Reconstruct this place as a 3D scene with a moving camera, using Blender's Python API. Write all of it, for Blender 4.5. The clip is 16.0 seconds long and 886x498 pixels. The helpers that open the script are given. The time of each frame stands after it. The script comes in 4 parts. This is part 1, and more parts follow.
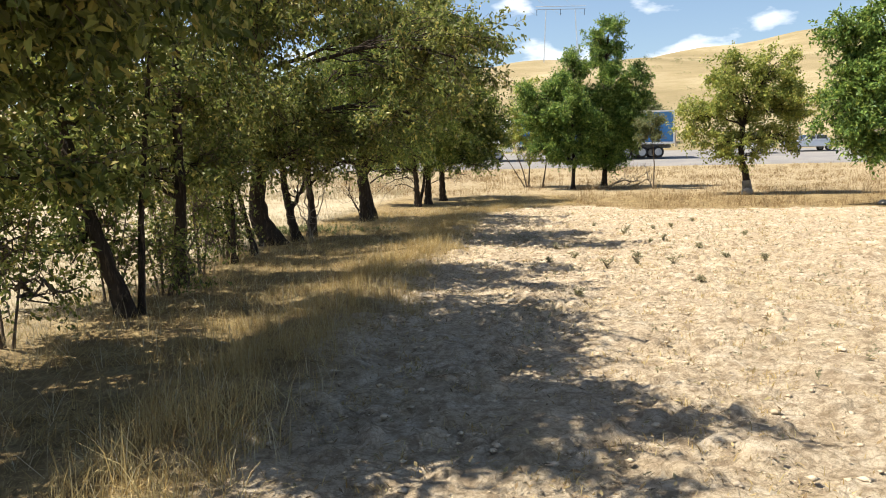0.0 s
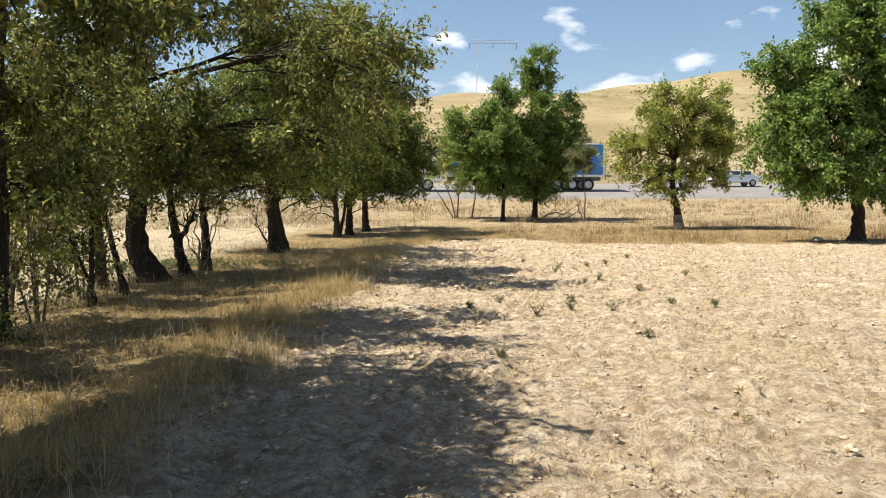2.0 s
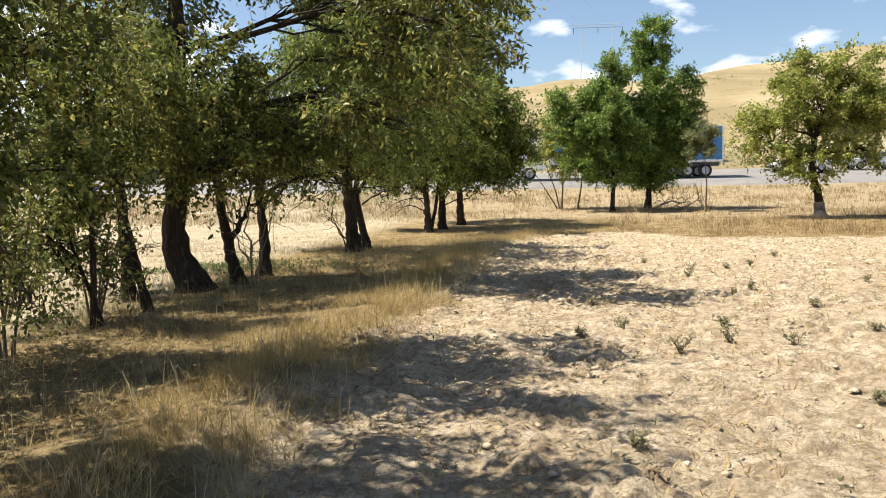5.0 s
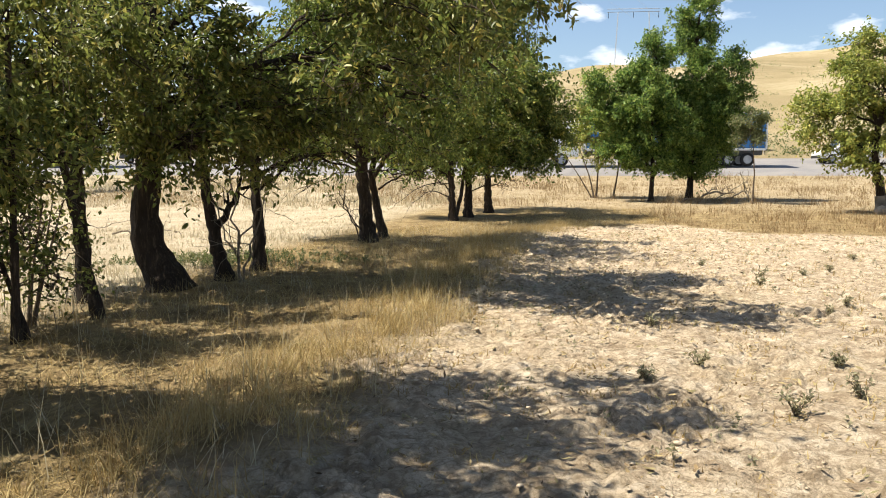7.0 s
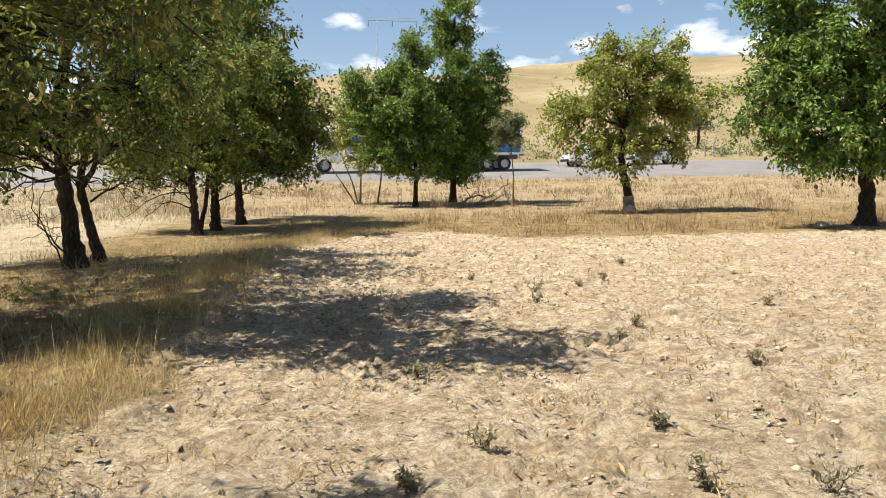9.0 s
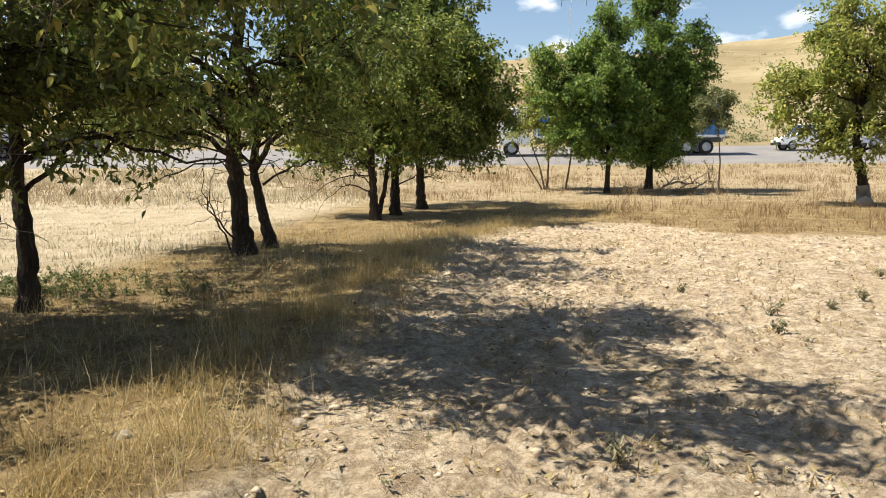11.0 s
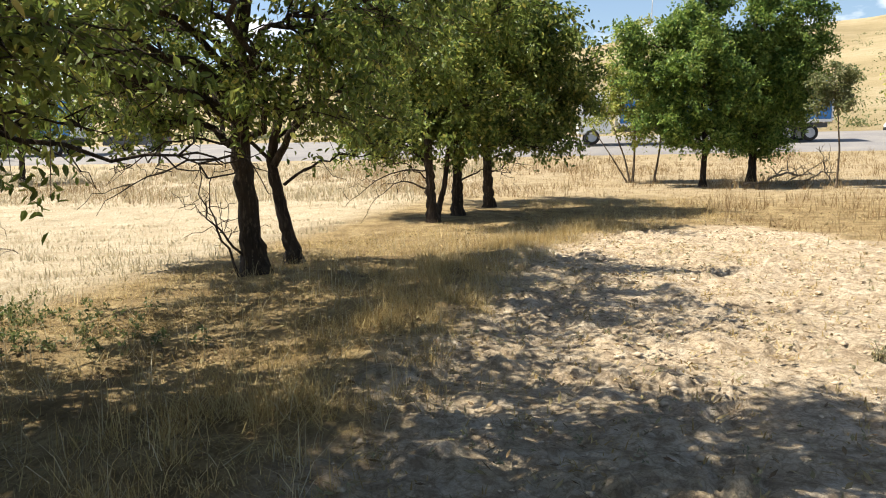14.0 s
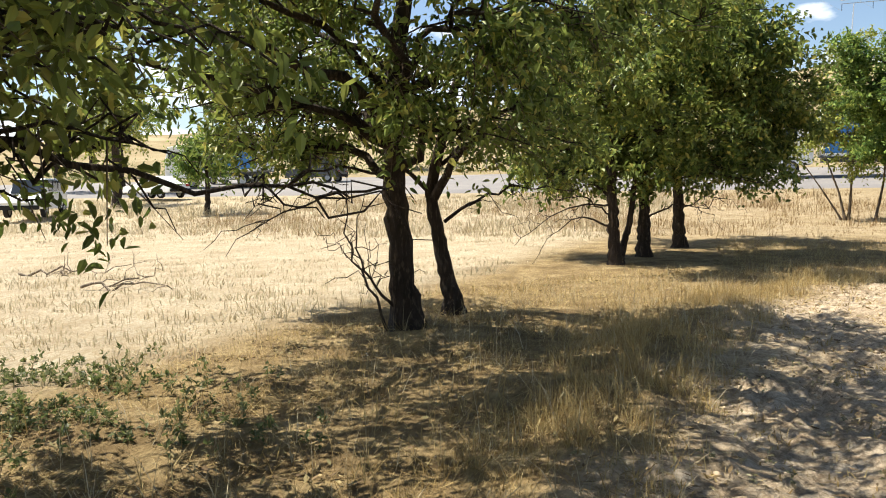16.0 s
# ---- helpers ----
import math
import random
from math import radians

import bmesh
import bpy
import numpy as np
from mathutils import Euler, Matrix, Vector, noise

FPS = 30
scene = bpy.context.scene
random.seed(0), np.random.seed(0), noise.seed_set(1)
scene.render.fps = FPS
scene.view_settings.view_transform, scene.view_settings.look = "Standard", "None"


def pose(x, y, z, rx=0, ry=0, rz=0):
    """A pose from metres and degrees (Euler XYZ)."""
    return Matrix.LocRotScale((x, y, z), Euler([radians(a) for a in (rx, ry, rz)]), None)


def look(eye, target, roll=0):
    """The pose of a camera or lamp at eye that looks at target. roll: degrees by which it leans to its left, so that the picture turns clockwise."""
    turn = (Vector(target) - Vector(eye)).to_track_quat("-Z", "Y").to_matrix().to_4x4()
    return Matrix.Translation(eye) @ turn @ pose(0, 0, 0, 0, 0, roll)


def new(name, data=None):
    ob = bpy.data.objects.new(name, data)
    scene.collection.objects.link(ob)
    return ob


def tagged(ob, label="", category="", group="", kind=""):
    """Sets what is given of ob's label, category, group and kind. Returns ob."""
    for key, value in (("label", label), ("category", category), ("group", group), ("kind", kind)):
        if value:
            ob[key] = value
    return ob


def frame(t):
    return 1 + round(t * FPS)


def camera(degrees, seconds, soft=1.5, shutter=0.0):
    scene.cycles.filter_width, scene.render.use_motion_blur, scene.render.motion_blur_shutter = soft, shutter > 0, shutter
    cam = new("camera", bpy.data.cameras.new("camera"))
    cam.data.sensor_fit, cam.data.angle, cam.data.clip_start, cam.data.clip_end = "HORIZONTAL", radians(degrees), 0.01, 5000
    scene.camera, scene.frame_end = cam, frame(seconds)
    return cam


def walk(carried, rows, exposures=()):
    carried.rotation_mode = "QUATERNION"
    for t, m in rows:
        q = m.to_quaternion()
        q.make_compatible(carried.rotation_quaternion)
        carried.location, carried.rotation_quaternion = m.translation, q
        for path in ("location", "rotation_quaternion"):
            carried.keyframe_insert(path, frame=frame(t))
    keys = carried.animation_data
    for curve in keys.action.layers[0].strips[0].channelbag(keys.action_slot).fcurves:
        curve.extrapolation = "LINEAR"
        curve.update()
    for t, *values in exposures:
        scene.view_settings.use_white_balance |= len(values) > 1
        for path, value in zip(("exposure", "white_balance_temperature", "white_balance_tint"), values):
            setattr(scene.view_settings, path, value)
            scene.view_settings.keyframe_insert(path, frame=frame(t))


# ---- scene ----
cam = camera(59.55, 16.0, soft=1.0)
ROWS = [
    (0.0, -0.021, 0.019, 1.501, 0.10, -5.91, 1.14),
    (0.5, 0.061, 0.459, 1.483, -1.19, -6.35, 2.72),
    (1.0, 0.171, 0.936, 1.488, 0.11, -5.75, 0.87),
    (1.5, 0.245, 1.424, 1.486, -2.54, -5.30, -0.03),
    (2.0, 0.371, 1.879, 1.474, -4.85, -3.77, 0.12),
    (2.5, 0.410, 2.395, 1.442, -4.62, -3.51, -0.59),
    (3.0, 0.451, 2.813, 1.476, -2.69, -3.72, 0.35),
    (3.5, 0.537, 3.261, 1.497, 1.75, -1.34, 0.89),
    (6.0, 0.672, 5.705, 1.388, 3.80, -5.98, 1.28),
    (6.5, 0.648, 6.192, 1.386, 8.62, -5.09, 0.13),
    (7.0, 0.635, 6.684, 1.431, 4.90, -5.46, -0.02),
    (7.5, 0.768, 7.244, 1.429, -4.95, -5.44, 2.04),
    (8.0, 0.851, 7.826, 1.370, -12.59, -5.08, 0.96),
    (10.5, 1.321, 9.978, 1.457, -4.23, -5.50, 0.54),
    (11.0, 1.271, 10.502, 1.426, 1.72, -6.18, 0.41),
    (11.5, 1.318, 10.956, 1.408, 1.66, -5.76, 1.74),
    (12.0, 1.357, 11.470, 1.434, 2.71, -5.75, 0.99),
    (12.5, 1.356, 11.947, 1.434, 3.23, -6.74, 0.40),
    (13.0, 1.446, 12.468, 1.403, 3.06, -6.85, 1.46),
    (13.5, 1.414, 13.000, 1.402, 4.61, -6.77, 0.27),
    (14.0, 1.353, 13.442, 1.455, 7.37, -6.77, 1.02),
    (14.5, 1.345, 13.944, 1.423, 13.61, -6.54, 1.87),
    (15.0, 1.189, 14.423, 1.403, 16.62, -8.26, 0.65),
    (15.5, 1.026, 14.814, 1.466, 20.28, -6.08, -0.33),
    (16.0, 0.863, 15.291, 1.457, 19.90, -4.18, 0.80),
]
EXPOSURE = 1.17
walk(cam, [(t, pose(x, y, z, 90 + pitch, roll, yaw)) for t, x, y, z, yaw, pitch, roll in ROWS],
     exposures=[(t, EXPOSURE + d) for t, d in ((0.0, 0.05), (1.0, 0.0), (2.0, -0.12), (3.5, -0.05), (7.0, 0.04), (8.0, -0.1), (10.5, -0.17), (11.5, 0.0), (16.0, 0.1))])

# ---------------------------------------------------------------- world and sun
SUN_ELEV, SUN_AZ = 59.0, 180.0          # azimuth of the sun, counter-clockwise from +x
sun_dir = Vector((math.cos(radians(SUN_ELEV)) * math.cos(radians(SUN_AZ)),
                  math.cos(radians(SUN_ELEV)) * math.sin(radians(SUN_AZ)), math.sin(radians(SUN_ELEV))))
sun = new("sun", bpy.data.lights.new("sun", "SUN"))
sun.data.energy, sun.data.angle, sun.data.color = 5.0, radians(0.53), (1.0, 0.93, 0.80)
sun.matrix_world = look(sun_dir * 100, (0, 0, 0))

world = bpy.data.worlds.new("sky")
scene.world = world
world.use_nodes = True
wn, wl = world.node_tree.nodes, world.node_tree.links
sky = wn.new("ShaderNodeTexSky")
sky.sky_type, sky.sun_disc = "NISHITA", False
sky.sun_elevation, sky.sun_rotation = radians(SUN_ELEV), radians(90 - SUN_AZ)
sky.air_density, sky.dust_density, sky.ozone_density = 1.0, 0.9, 1.6
coord = wn.new("ShaderNodeTexCoord")
cmap = wn.new("ShaderNodeMapping")
cmap.inputs["Scale"].default_value = (7.0, 7.0, 17.0)
cmap.inputs["Location"].default_value = (1.3, 0.4, 0.2)
cloud = wn.new("ShaderNodeTexNoise")
cloud.inputs["Scale"].default_value, cloud.inputs["Detail"].default_value = 1.6, 6.0
cramp = wn.new("ShaderNodeValToRGB")
cramp.color_ramp.elements[0].position, cramp.color_ramp.elements[1].position = 0.66, 0.80
cmix = wn.new("ShaderNodeMixRGB")
cmix.inputs[2].default_value = (9.0, 9.2, 9.6, 1)
wl.new(coord.outputs["Generated"], cmap.inputs["Vector"])
wl.new(cmap.outputs["Vector"], cloud.inputs["Vector"])
# a bank of cloud low over the hill's crest
split = wn.new("ShaderNodeSeparateXYZ")
low = wn.new("ShaderNodeMapRange")
for k, v in zip(("From Min", "From Max", "To Min", "To Max"), (0.12, 0.24, 0.22, 0.0)):
    low.inputs[k].default_value = v
lift = wn.new("ShaderNodeMath")
wl.new(coord.outputs["Generated"], split.inputs["Vector"])
wl.new(split.outputs["Z"], low.inputs["Value"])
wl.new(cloud.outputs["Fac"], lift.inputs[0])
wl.new(low.outputs["Result"], lift.inputs[1])
wl.new(lift.outputs["Value"], cramp.inputs["Fac"])
wl.new(cramp.outputs["Color"], cmix.inputs[0])
wl.new(sky.outputs["Color"], cmix.inputs[1])
wl.new(cmix.outputs["Color"], wn["Background"].inputs["Color"])
wn["Background"].inputs["Strength"].default_value = 0.068


# ---------------------------------------------------------------- materials
class Mat:
    """A node material with a few shorthand calls."""

    def __init__(self, name, rough=0.8, spec=0.3, metal=0.0):
        self.m = bpy.data.materials.new(name)
        self.m.use_nodes = True
        self.n, self.l = self.m.node_tree.nodes, self.m.node_tree.links
        self.b = self.n["Principled BSDF"]
        self.b.inputs["Roughness"].default_value = rough
        self.b.inputs["Specular IOR Level"].default_value = spec
        self.b.inputs["Metallic"].default_value = metal

    def pos(self):
        if "Geo" not in self.n:
            self.n.new("ShaderNodeNewGeometry").name = "Geo"
        return self.n["Geo"].outputs["Position"]

    def island(self):
        self.pos()
        return self.n["Geo"].outputs["Random Per Island"]

    def noise(self, scale, detail=4.0, rough=0.55, stretch=None):
        k = self.n.new("ShaderNodeTexNoise")
        k.inputs["Scale"].default_value, k.inputs["Detail"].default_value, k.inputs["Roughness"].default_value = scale, detail, rough
        if stretch:
            mp = self.n.new("ShaderNodeMapping")
            mp.inputs["Scale"].default_value = stretch
            self.l.new(self.pos(), mp.inputs["Vector"])
            self.l.new(mp.outputs["Vector"], k.inputs["Vector"])
        else:
            self.l.new(self.pos(), k.inputs["Vector"])
        return k.outputs["Fac"]

    def voronoi(self, scale, feature="F1"):
        k = self.n.new("ShaderNodeTexVoronoi")
        k.feature = feature
        k.inputs["Scale"].default_value = scale
        self.l.new(self.pos(), k.inputs["Vector"])
        return k.outputs["Distance"]

    def cracks(self, scale):
        """Distance to the nearest joint of a net of irregular plates, wavering."""
        k = self.n.new("ShaderNodeTexNoise")
        k.inputs["Scale"].default_value, k.inputs["Detail"].default_value = scale * 0.9, 3.0
        mx = self.n.new("ShaderNodeMixRGB")
        mx.blend_type = "LINEAR_LIGHT"
        mx.inputs[0].default_value = 0.9 / scale
        v = self.n.new("ShaderNodeTexVoronoi")
        v.feature = "DISTANCE_TO_EDGE"
        v.inputs["Scale"].default_value = scale
        self.l.new(self.pos(), k.inputs["Vector"])
        self.l.new(self.pos(), mx.inputs[1])
        self.l.new(k.outputs["Color"], mx.inputs[2])
        self.l.new(mx.outputs["Color"], v.inputs["Vector"])
        return v.outputs["Distance"]

    def attr(self, name):
        k = self.n.new("ShaderNodeAttribute")
        k.attribute_name = name
        return k.outputs["Fac"]

    def ramp(self, fac, stops):
        k = self.n.new("ShaderNodeValToRGB")
        e = k.color_ramp.elements
        while len(e) < len(stops):
            e.new(0.5)
        for s, (p, c) in zip(e, stops):
            s.position, s.color = p, (*c, 1)
        self.l.new(fac, k.inputs["Fac"])
        return k.outputs["Color"]

    def mix(self, fac, a, c, kind="MIX"):
        k = self.n.new("ShaderNodeMixRGB")
        k.blend_type = kind
        for i, v in enumerate((fac, a, c)):
            if isinstance(v, (int, float)):
                k.inputs[i].default_value = v if i == 0 else (v, v, v, 1)
            elif isinstance(v, tuple):
                k.inputs[i].default_value = (*v, 1)
            else:
                self.l.new(v, k.inputs[i])
        return k.outputs["Color"]

    def color(self, out):
        if isinstance(out, tuple):
            self.b.inputs["Base Color"].default_value = (*out, 1)
        else:
            self.l.new(out, self.b.inputs["Base Color"])
        return self

    def bump(self, out, strength=0.5, distance=0.02):
        k = self.n.new("ShaderNodeBump")
        k.inputs["Strength"].default_value, k.inputs["Distance"].default_value = strength, distance
        self.l.new(out, k.inputs["Height"])
        self.l.new(k.outputs["Normal"], self.b.inputs["Normal"])
        return self

    def translucent(self, out, amount):
        t = self.n.new("ShaderNodeBsdfTranslucent")
        self.l.new(out, t.inputs["Color"])
        s = self.n.new("ShaderNodeMixShader")
        s.inputs[0].default_value = amount
        self.l.new(self.b.outputs["BSDF"], s.inputs[1])
        self.l.new(t.outputs["BSDF"], s.inputs[2])
        self.l.new(s.outputs["Shader"], self.n["Material Output"].inputs["Surface"])
        return self


def leaf_mat(name, dark, mid, light, yellow, ochre=0.05):
    m = Mat(name, 0.48, 0.28)
    c = m.ramp(m.island(), [(0.0, dark), (0.45, mid), (0.85, light), (1.0 - ochre, yellow)])
    c = m.mix(m.ramp(m.noise(0.9, 2), [(0.45, (0, 0, 0)), (0.8, (0.3, 0.3, 0.3))]), c, yellow)
    m.color(c)
    return m.translucent(m.mix(0.25, c, (0.30, 0.38, 0.09)), 0.36).m


LEAF_ROW = leaf_mat("leaf_olive", (0.026, 0.040, 0.011), (0.100, 0.130, 0.030), (0.240, 0.255, 0.066), (0.42, 0.35, 0.10))
LEAF_MID = leaf_mat("leaf_mid_green", (0.028, 0.050, 0.013), (0.100, 0.155, 0.033), (0.240, 0.295, 0.066), (0.40, 0.37, 0.09))
LEAF_GREEN = leaf_mat("leaf_green", (0.026, 0.060, 0.015), (0.095, 0.180, 0.037), (0.23, 0.33, 0.07), (0.34, 0.38, 0.09), 0.03)
LEAF_YELLOW = leaf_mat("leaf_yellow_green", (0.09, 0.125, 0.03), (0.25, 0.29, 0.06), (0.40, 0.42, 0.10), (0.50, 0.44, 0.12), 0.10)
LEAF_GREY = leaf_mat("leaf_grey_green", (0.09, 0.11, 0.05), (0.15, 0.17, 0.08), (0.20, 0.21, 0.10), (0.26, 0.25, 0.11))


def bark_mat(name, a, c):
    m = Mat(name, 0.9, 0.2)
    f = m.noise(14, 5, 0.6, (1, 1, 0.25))
    base = m.mix(0.5, m.ramp(f, [(0.3, a), (0.7, c)]), m.ramp(m.noise(3, 3), [(0.3, a), (0.8, c)]))
    ridge = m.noise(26, 5, 0.7, (1, 1, 0.16))
    c2 = m.mix(m.ramp(ridge, [(0.52, (0, 0, 0)), (0.66, (0.75, 0.75, 0.75))]), base, tuple(v * 2.1 for v in c))
    m.color(c2)
    return m.bump(ridge, 1.0, 0.07).m


BARK = bark_mat("bark_dark", (0.014, 0.011, 0.008), (0.065, 0.047, 0.033))
TWIG = bark_mat("bark_twig", (0.075, 0.055, 0.038), (0.20, 0.155, 0.11))
DEADWOOD = bark_mat("dead_wood", (0.14, 0.11, 0.08), (0.34, 0.28, 0.21))


def straw_mat(name, a, c, d):
    m = Mat(name, 0.75, 0.25)
    col = m.ramp(m.island(), [(0.0, a), (0.5, c), (1.0, d)])
    col = m.mix(m.ramp(m.noise(0.5, 3), [(0.35, (0, 0, 0)), (0.7, (0.45, 0.45, 0.45))]), col, a)
    m.color(col)
    return m.translucent(col, 0.3).m


STRAW = straw_mat("straw", (0.26, 0.175, 0.068), (0.44, 0.33, 0.14), (0.58, 0.475, 0.24))
STRAW_PALE = straw_mat("straw_pale", (0.33, 0.27, 0.155), (0.47, 0.40, 0.255), (0.59, 0.525, 0.37))
WEED_BROWN = straw_mat("weed_brown", (0.17, 0.098, 0.042), (0.29, 0.195, 0.092), (0.47, 0.375, 0.21))
HERB = leaf_mat("leaf_herb", (0.05, 0.065, 0.028), (0.09, 0.115, 0.05), (0.15, 0.17, 0.08), (0.30, 0.25, 0.13))
WEED_GREY = leaf_mat("leaf_grey_weed", (0.13, 0.12, 0.075), (0.24, 0.225, 0.14), (0.34, 0.31, 0.20), (0.42, 0.34, 0.21))
lt = Mat("fallen_leaf", 0.8, 0.2)
LITTER = lt.color(lt.ramp(lt.island(), [(0.0, (0.10, 0.065, 0.035)), (0.5, (0.22, 0.155, 0.075)), (0.8, (0.17, 0.15, 0.07)), (1.0, (0.36, 0.27, 0.13))])).m

# ground: bare crumbly soil, straw litter and dry hill in one sheet
g = Mat("earth", 0.95, 0.1)
soil = g.ramp(g.noise(1.6, 6, 0.6), [(0.25, (0.42, 0.328, 0.225)), (0.5, (0.54, 0.437, 0.308)), (0.75, (0.63, 0.53, 0.395))])
soil = g.mix(g.ramp(g.noise(22, 5, 0.75), [(0.40, (0.7, 0.7, 0.7)), (0.50, (0, 0, 0))]), soil, (0.27, 0.205, 0.13))
soil = g.mix(g.ramp(g.noise(0.35, 3), [(0.5, (0, 0, 0)), (0.75, (0.5, 0.5, 0.5))]), soil, (0.37, 0.29, 0.15))
soil = g.mix(g.ramp(g.noise(48, 3, 0.7), [(0.60, (0, 0, 0)), (0.70, (0.55, 0.55, 0.55))]), soil, (0.62, 0.535, 0.41))
soil = g.mix(g.ramp(g.voronoi(11), [(0.0, (0.32, 0.32, 0.32)), (0.14, (0, 0, 0))]), soil, (0.20, 0.15, 0.09))
soil = g.mix(g.ramp(g.noise(7.5, 7, 0.72), [(0.40, (0.85, 0.85, 0.85)), (0.49, (0.25, 0.25, 0.25)), (0.54, (0, 0, 0))]), soil, (0.25, 0.185, 0.12))
soil = g.mix(g.ramp(g.noise(3.6, 5, 0.65), [(0.54, (0, 0, 0)), (0.66, (0.6, 0.6, 0.6))]), soil, (0.69, 0.595, 0.46))
soil = g.mix(g.ramp(g.cracks(6.5), [(0.0, (0.6, 0.6, 0.6)), (0.03, (0.2, 0.2, 0.2)), (0.08, (0, 0, 0))]), soil, (0.20, 0.15, 0.09))
soil = g.mix(g.ramp(g.cracks(17), [(0.0, (0.3, 0.3, 0.3)), (0.08, (0, 0, 0))]), soil, (0.22, 0.165, 0.10))
straw = g.ramp(g.noise(2.2, 6, 0.65), [(0.28, (0.12, 0.08, 0.04)), (0.5, (0.27, 0.195, 0.095)), (0.72, (0.42, 0.33, 0.175))])
straw = g.mix(g.ramp(g.noise(30, 4, 0.7, (1, 0.35, 1)), [(0.40, (0.55, 0.55, 0.55)), (0.55, (0, 0, 0))]), straw, (0.13, 0.09, 0.045))
hill = g.ramp(g.noise(0.035, 6, 0.65), [(0.3, (0.17, 0.135, 0.072)), (0.5, (0.245, 0.195, 0.11)), (0.7, (0.34, 0.285, 0.18))])
hill = g.mix(g.ramp(g.noise(0.4, 4, 0.7), [(0.52, (0, 0, 0)), (0.72, (0.6, 0.6, 0.6))]), hill, (0.17, 0.15, 0.065))
col = g.mix(g.attr("straw"), soil, straw)
pale = g.ramp(g.noise(1.1, 6, 0.7), [(0.3, (0.31, 0.25, 0.165)), (0.5, (0.42, 0.355, 0.25)), (0.7, (0.50, 0.435, 0.325))])
pale = g.mix(g.ramp(g.noise(24, 4, 0.75, (1, 0.5, 1)), [(0.42, (0.6, 0.6, 0.6)), (0.54, (0, 0, 0))]), pale, (0.27, 0.20, 0.105))
col = g.mix(g.attr("meadow"), col, pale)
col = g.mix(g.attr("hill"), col, hill)
g.color(col)
g.bump(g.mix(0.4, g.noise(34, 6, 0.75), g.noise(9, 5, 0.65)), 1.0, 0.07)
EARTH = g.m

c = Mat("clod", 0.95, 0.1)
c.color(c.mix(c.ramp(c.noise(25, 4), [(0.4, (0.5, 0.5, 0.5)), (0.6, (0, 0, 0))]),
              c.ramp(c.island(), [(0, (0.40, 0.32, 0.22)), (1, (0.56, 0.465, 0.345))]), (0.38, 0.30, 0.205)))
CLOD = c.bump(c.noise(40, 4), 0.6, 0.02).m

r = Mat("asphalt", 0.85, 0.3)
r.color(r.mix(r.ramp(r.noise(0.5, 4), [(0.4, (0, 0, 0)), (0.7, (0.6, 0.6, 0.6))]),
              r.ramp(r.noise(40, 3), [(0.3, (0.14, 0.133, 0.13)), (0.7, (0.20, 0.19, 0.185))]), (0.25, 0.23, 0.205)))
ASPHALT = r.bump(r.noise(60, 3), 0.3, 0.01).m


def plain(name, color, rough=0.5, spec=0.5, metal=0.0, wear=0.15):
    m = Mat(name, rough, spec, metal)
    dark = tuple(v * (1 - wear * 2.5) for v in color)
    m.color(m.mix(m.ramp(m.noise(3, 4), [(0.45, (0, 0, 0)), (0.8, (1, 1, 1))]), color, dark))
    return m.m


STEEL = plain("galvanised_steel", (0.42, 0.44, 0.46), 0.55, 0.5, 0.4)
PAINT_SILVER = plain("paint_silver", (0.55, 0.56, 0.58), 0.3, 0.5, 0.5, 0.05)
PAINT_WHITE = plain("paint_white", (0.78, 0.78, 0.76), 0.35, 0.5, 0.0, 0.05)
PAINT_DARK = plain("paint_dark_grey", (0.06, 0.065, 0.07), 0.35, 0.5, 0.0, 0.05)
TARP_BLUE = plain("tarpaulin_blue", (0.05, 0.20, 0.46), 0.55, 0.4, 0.0, 0.12)
GLASS = plain("car_glass", (0.02, 0.025, 0.03), 0.08, 0.6, 0.0, 0.0)
RUBBER = plain("rubber", (0.025, 0.025, 0.025), 0.8, 0.2)
LAMP_RED = plain("tail_light_red", (0.35, 0.02, 0.02), 0.25, 0.5)
LAMP_CLEAR = plain("headlight_clear", (0.65, 0.66, 0.68), 0.15, 0.6)
STONE = plain("pale_stone", (0.30, 0.26, 0.205), 0.9, 0.2)
FENCEWOOD = plain("grey_fence_wood", (0.36, 0.31, 0.25), 0.9, 0.2)


# ---------------------------------------------------------------- mesh helpers
class Build:
    """Collects vertices and polygons of one or two sizes and makes one mesh of them."""

    def __init__(self):
        self.v, self.f, self.count = [], [], 0

    def add(self, verts, faces):
        verts, faces = np.asarray(verts, float).reshape(-1, 3), np.asarray(faces, int)
        self.v.append(verts)
        self.f.append(faces + self.count)
        self.count += len(verts)

    def mesh(self, name, mat, smooth=False):
        me = bpy.data.meshes.new(name)
        v = np.concatenate(self.v)
        loops = np.concatenate([f.ravel() for f in self.f])
        sizes = np.concatenate([np.full(len(f), f.shape[1]) for f in self.f])
        me.vertices.add(len(v))
        me.vertices.foreach_set("co", v.ravel())
        me.loops.add(len(loops))
        me.loops.foreach_set("vertex_index", loops)
        me.polygons.add(len(sizes))
        me.polygons.foreach_set("loop_start", np.concatenate([[0], np.cumsum(sizes)[:-1]]))
        me.polygons.foreach_set("use_smooth", np.full(len(sizes), smooth))
        me.update(calc_edges=True)
        me.validate()
        me.materials.append(mat)
        return me


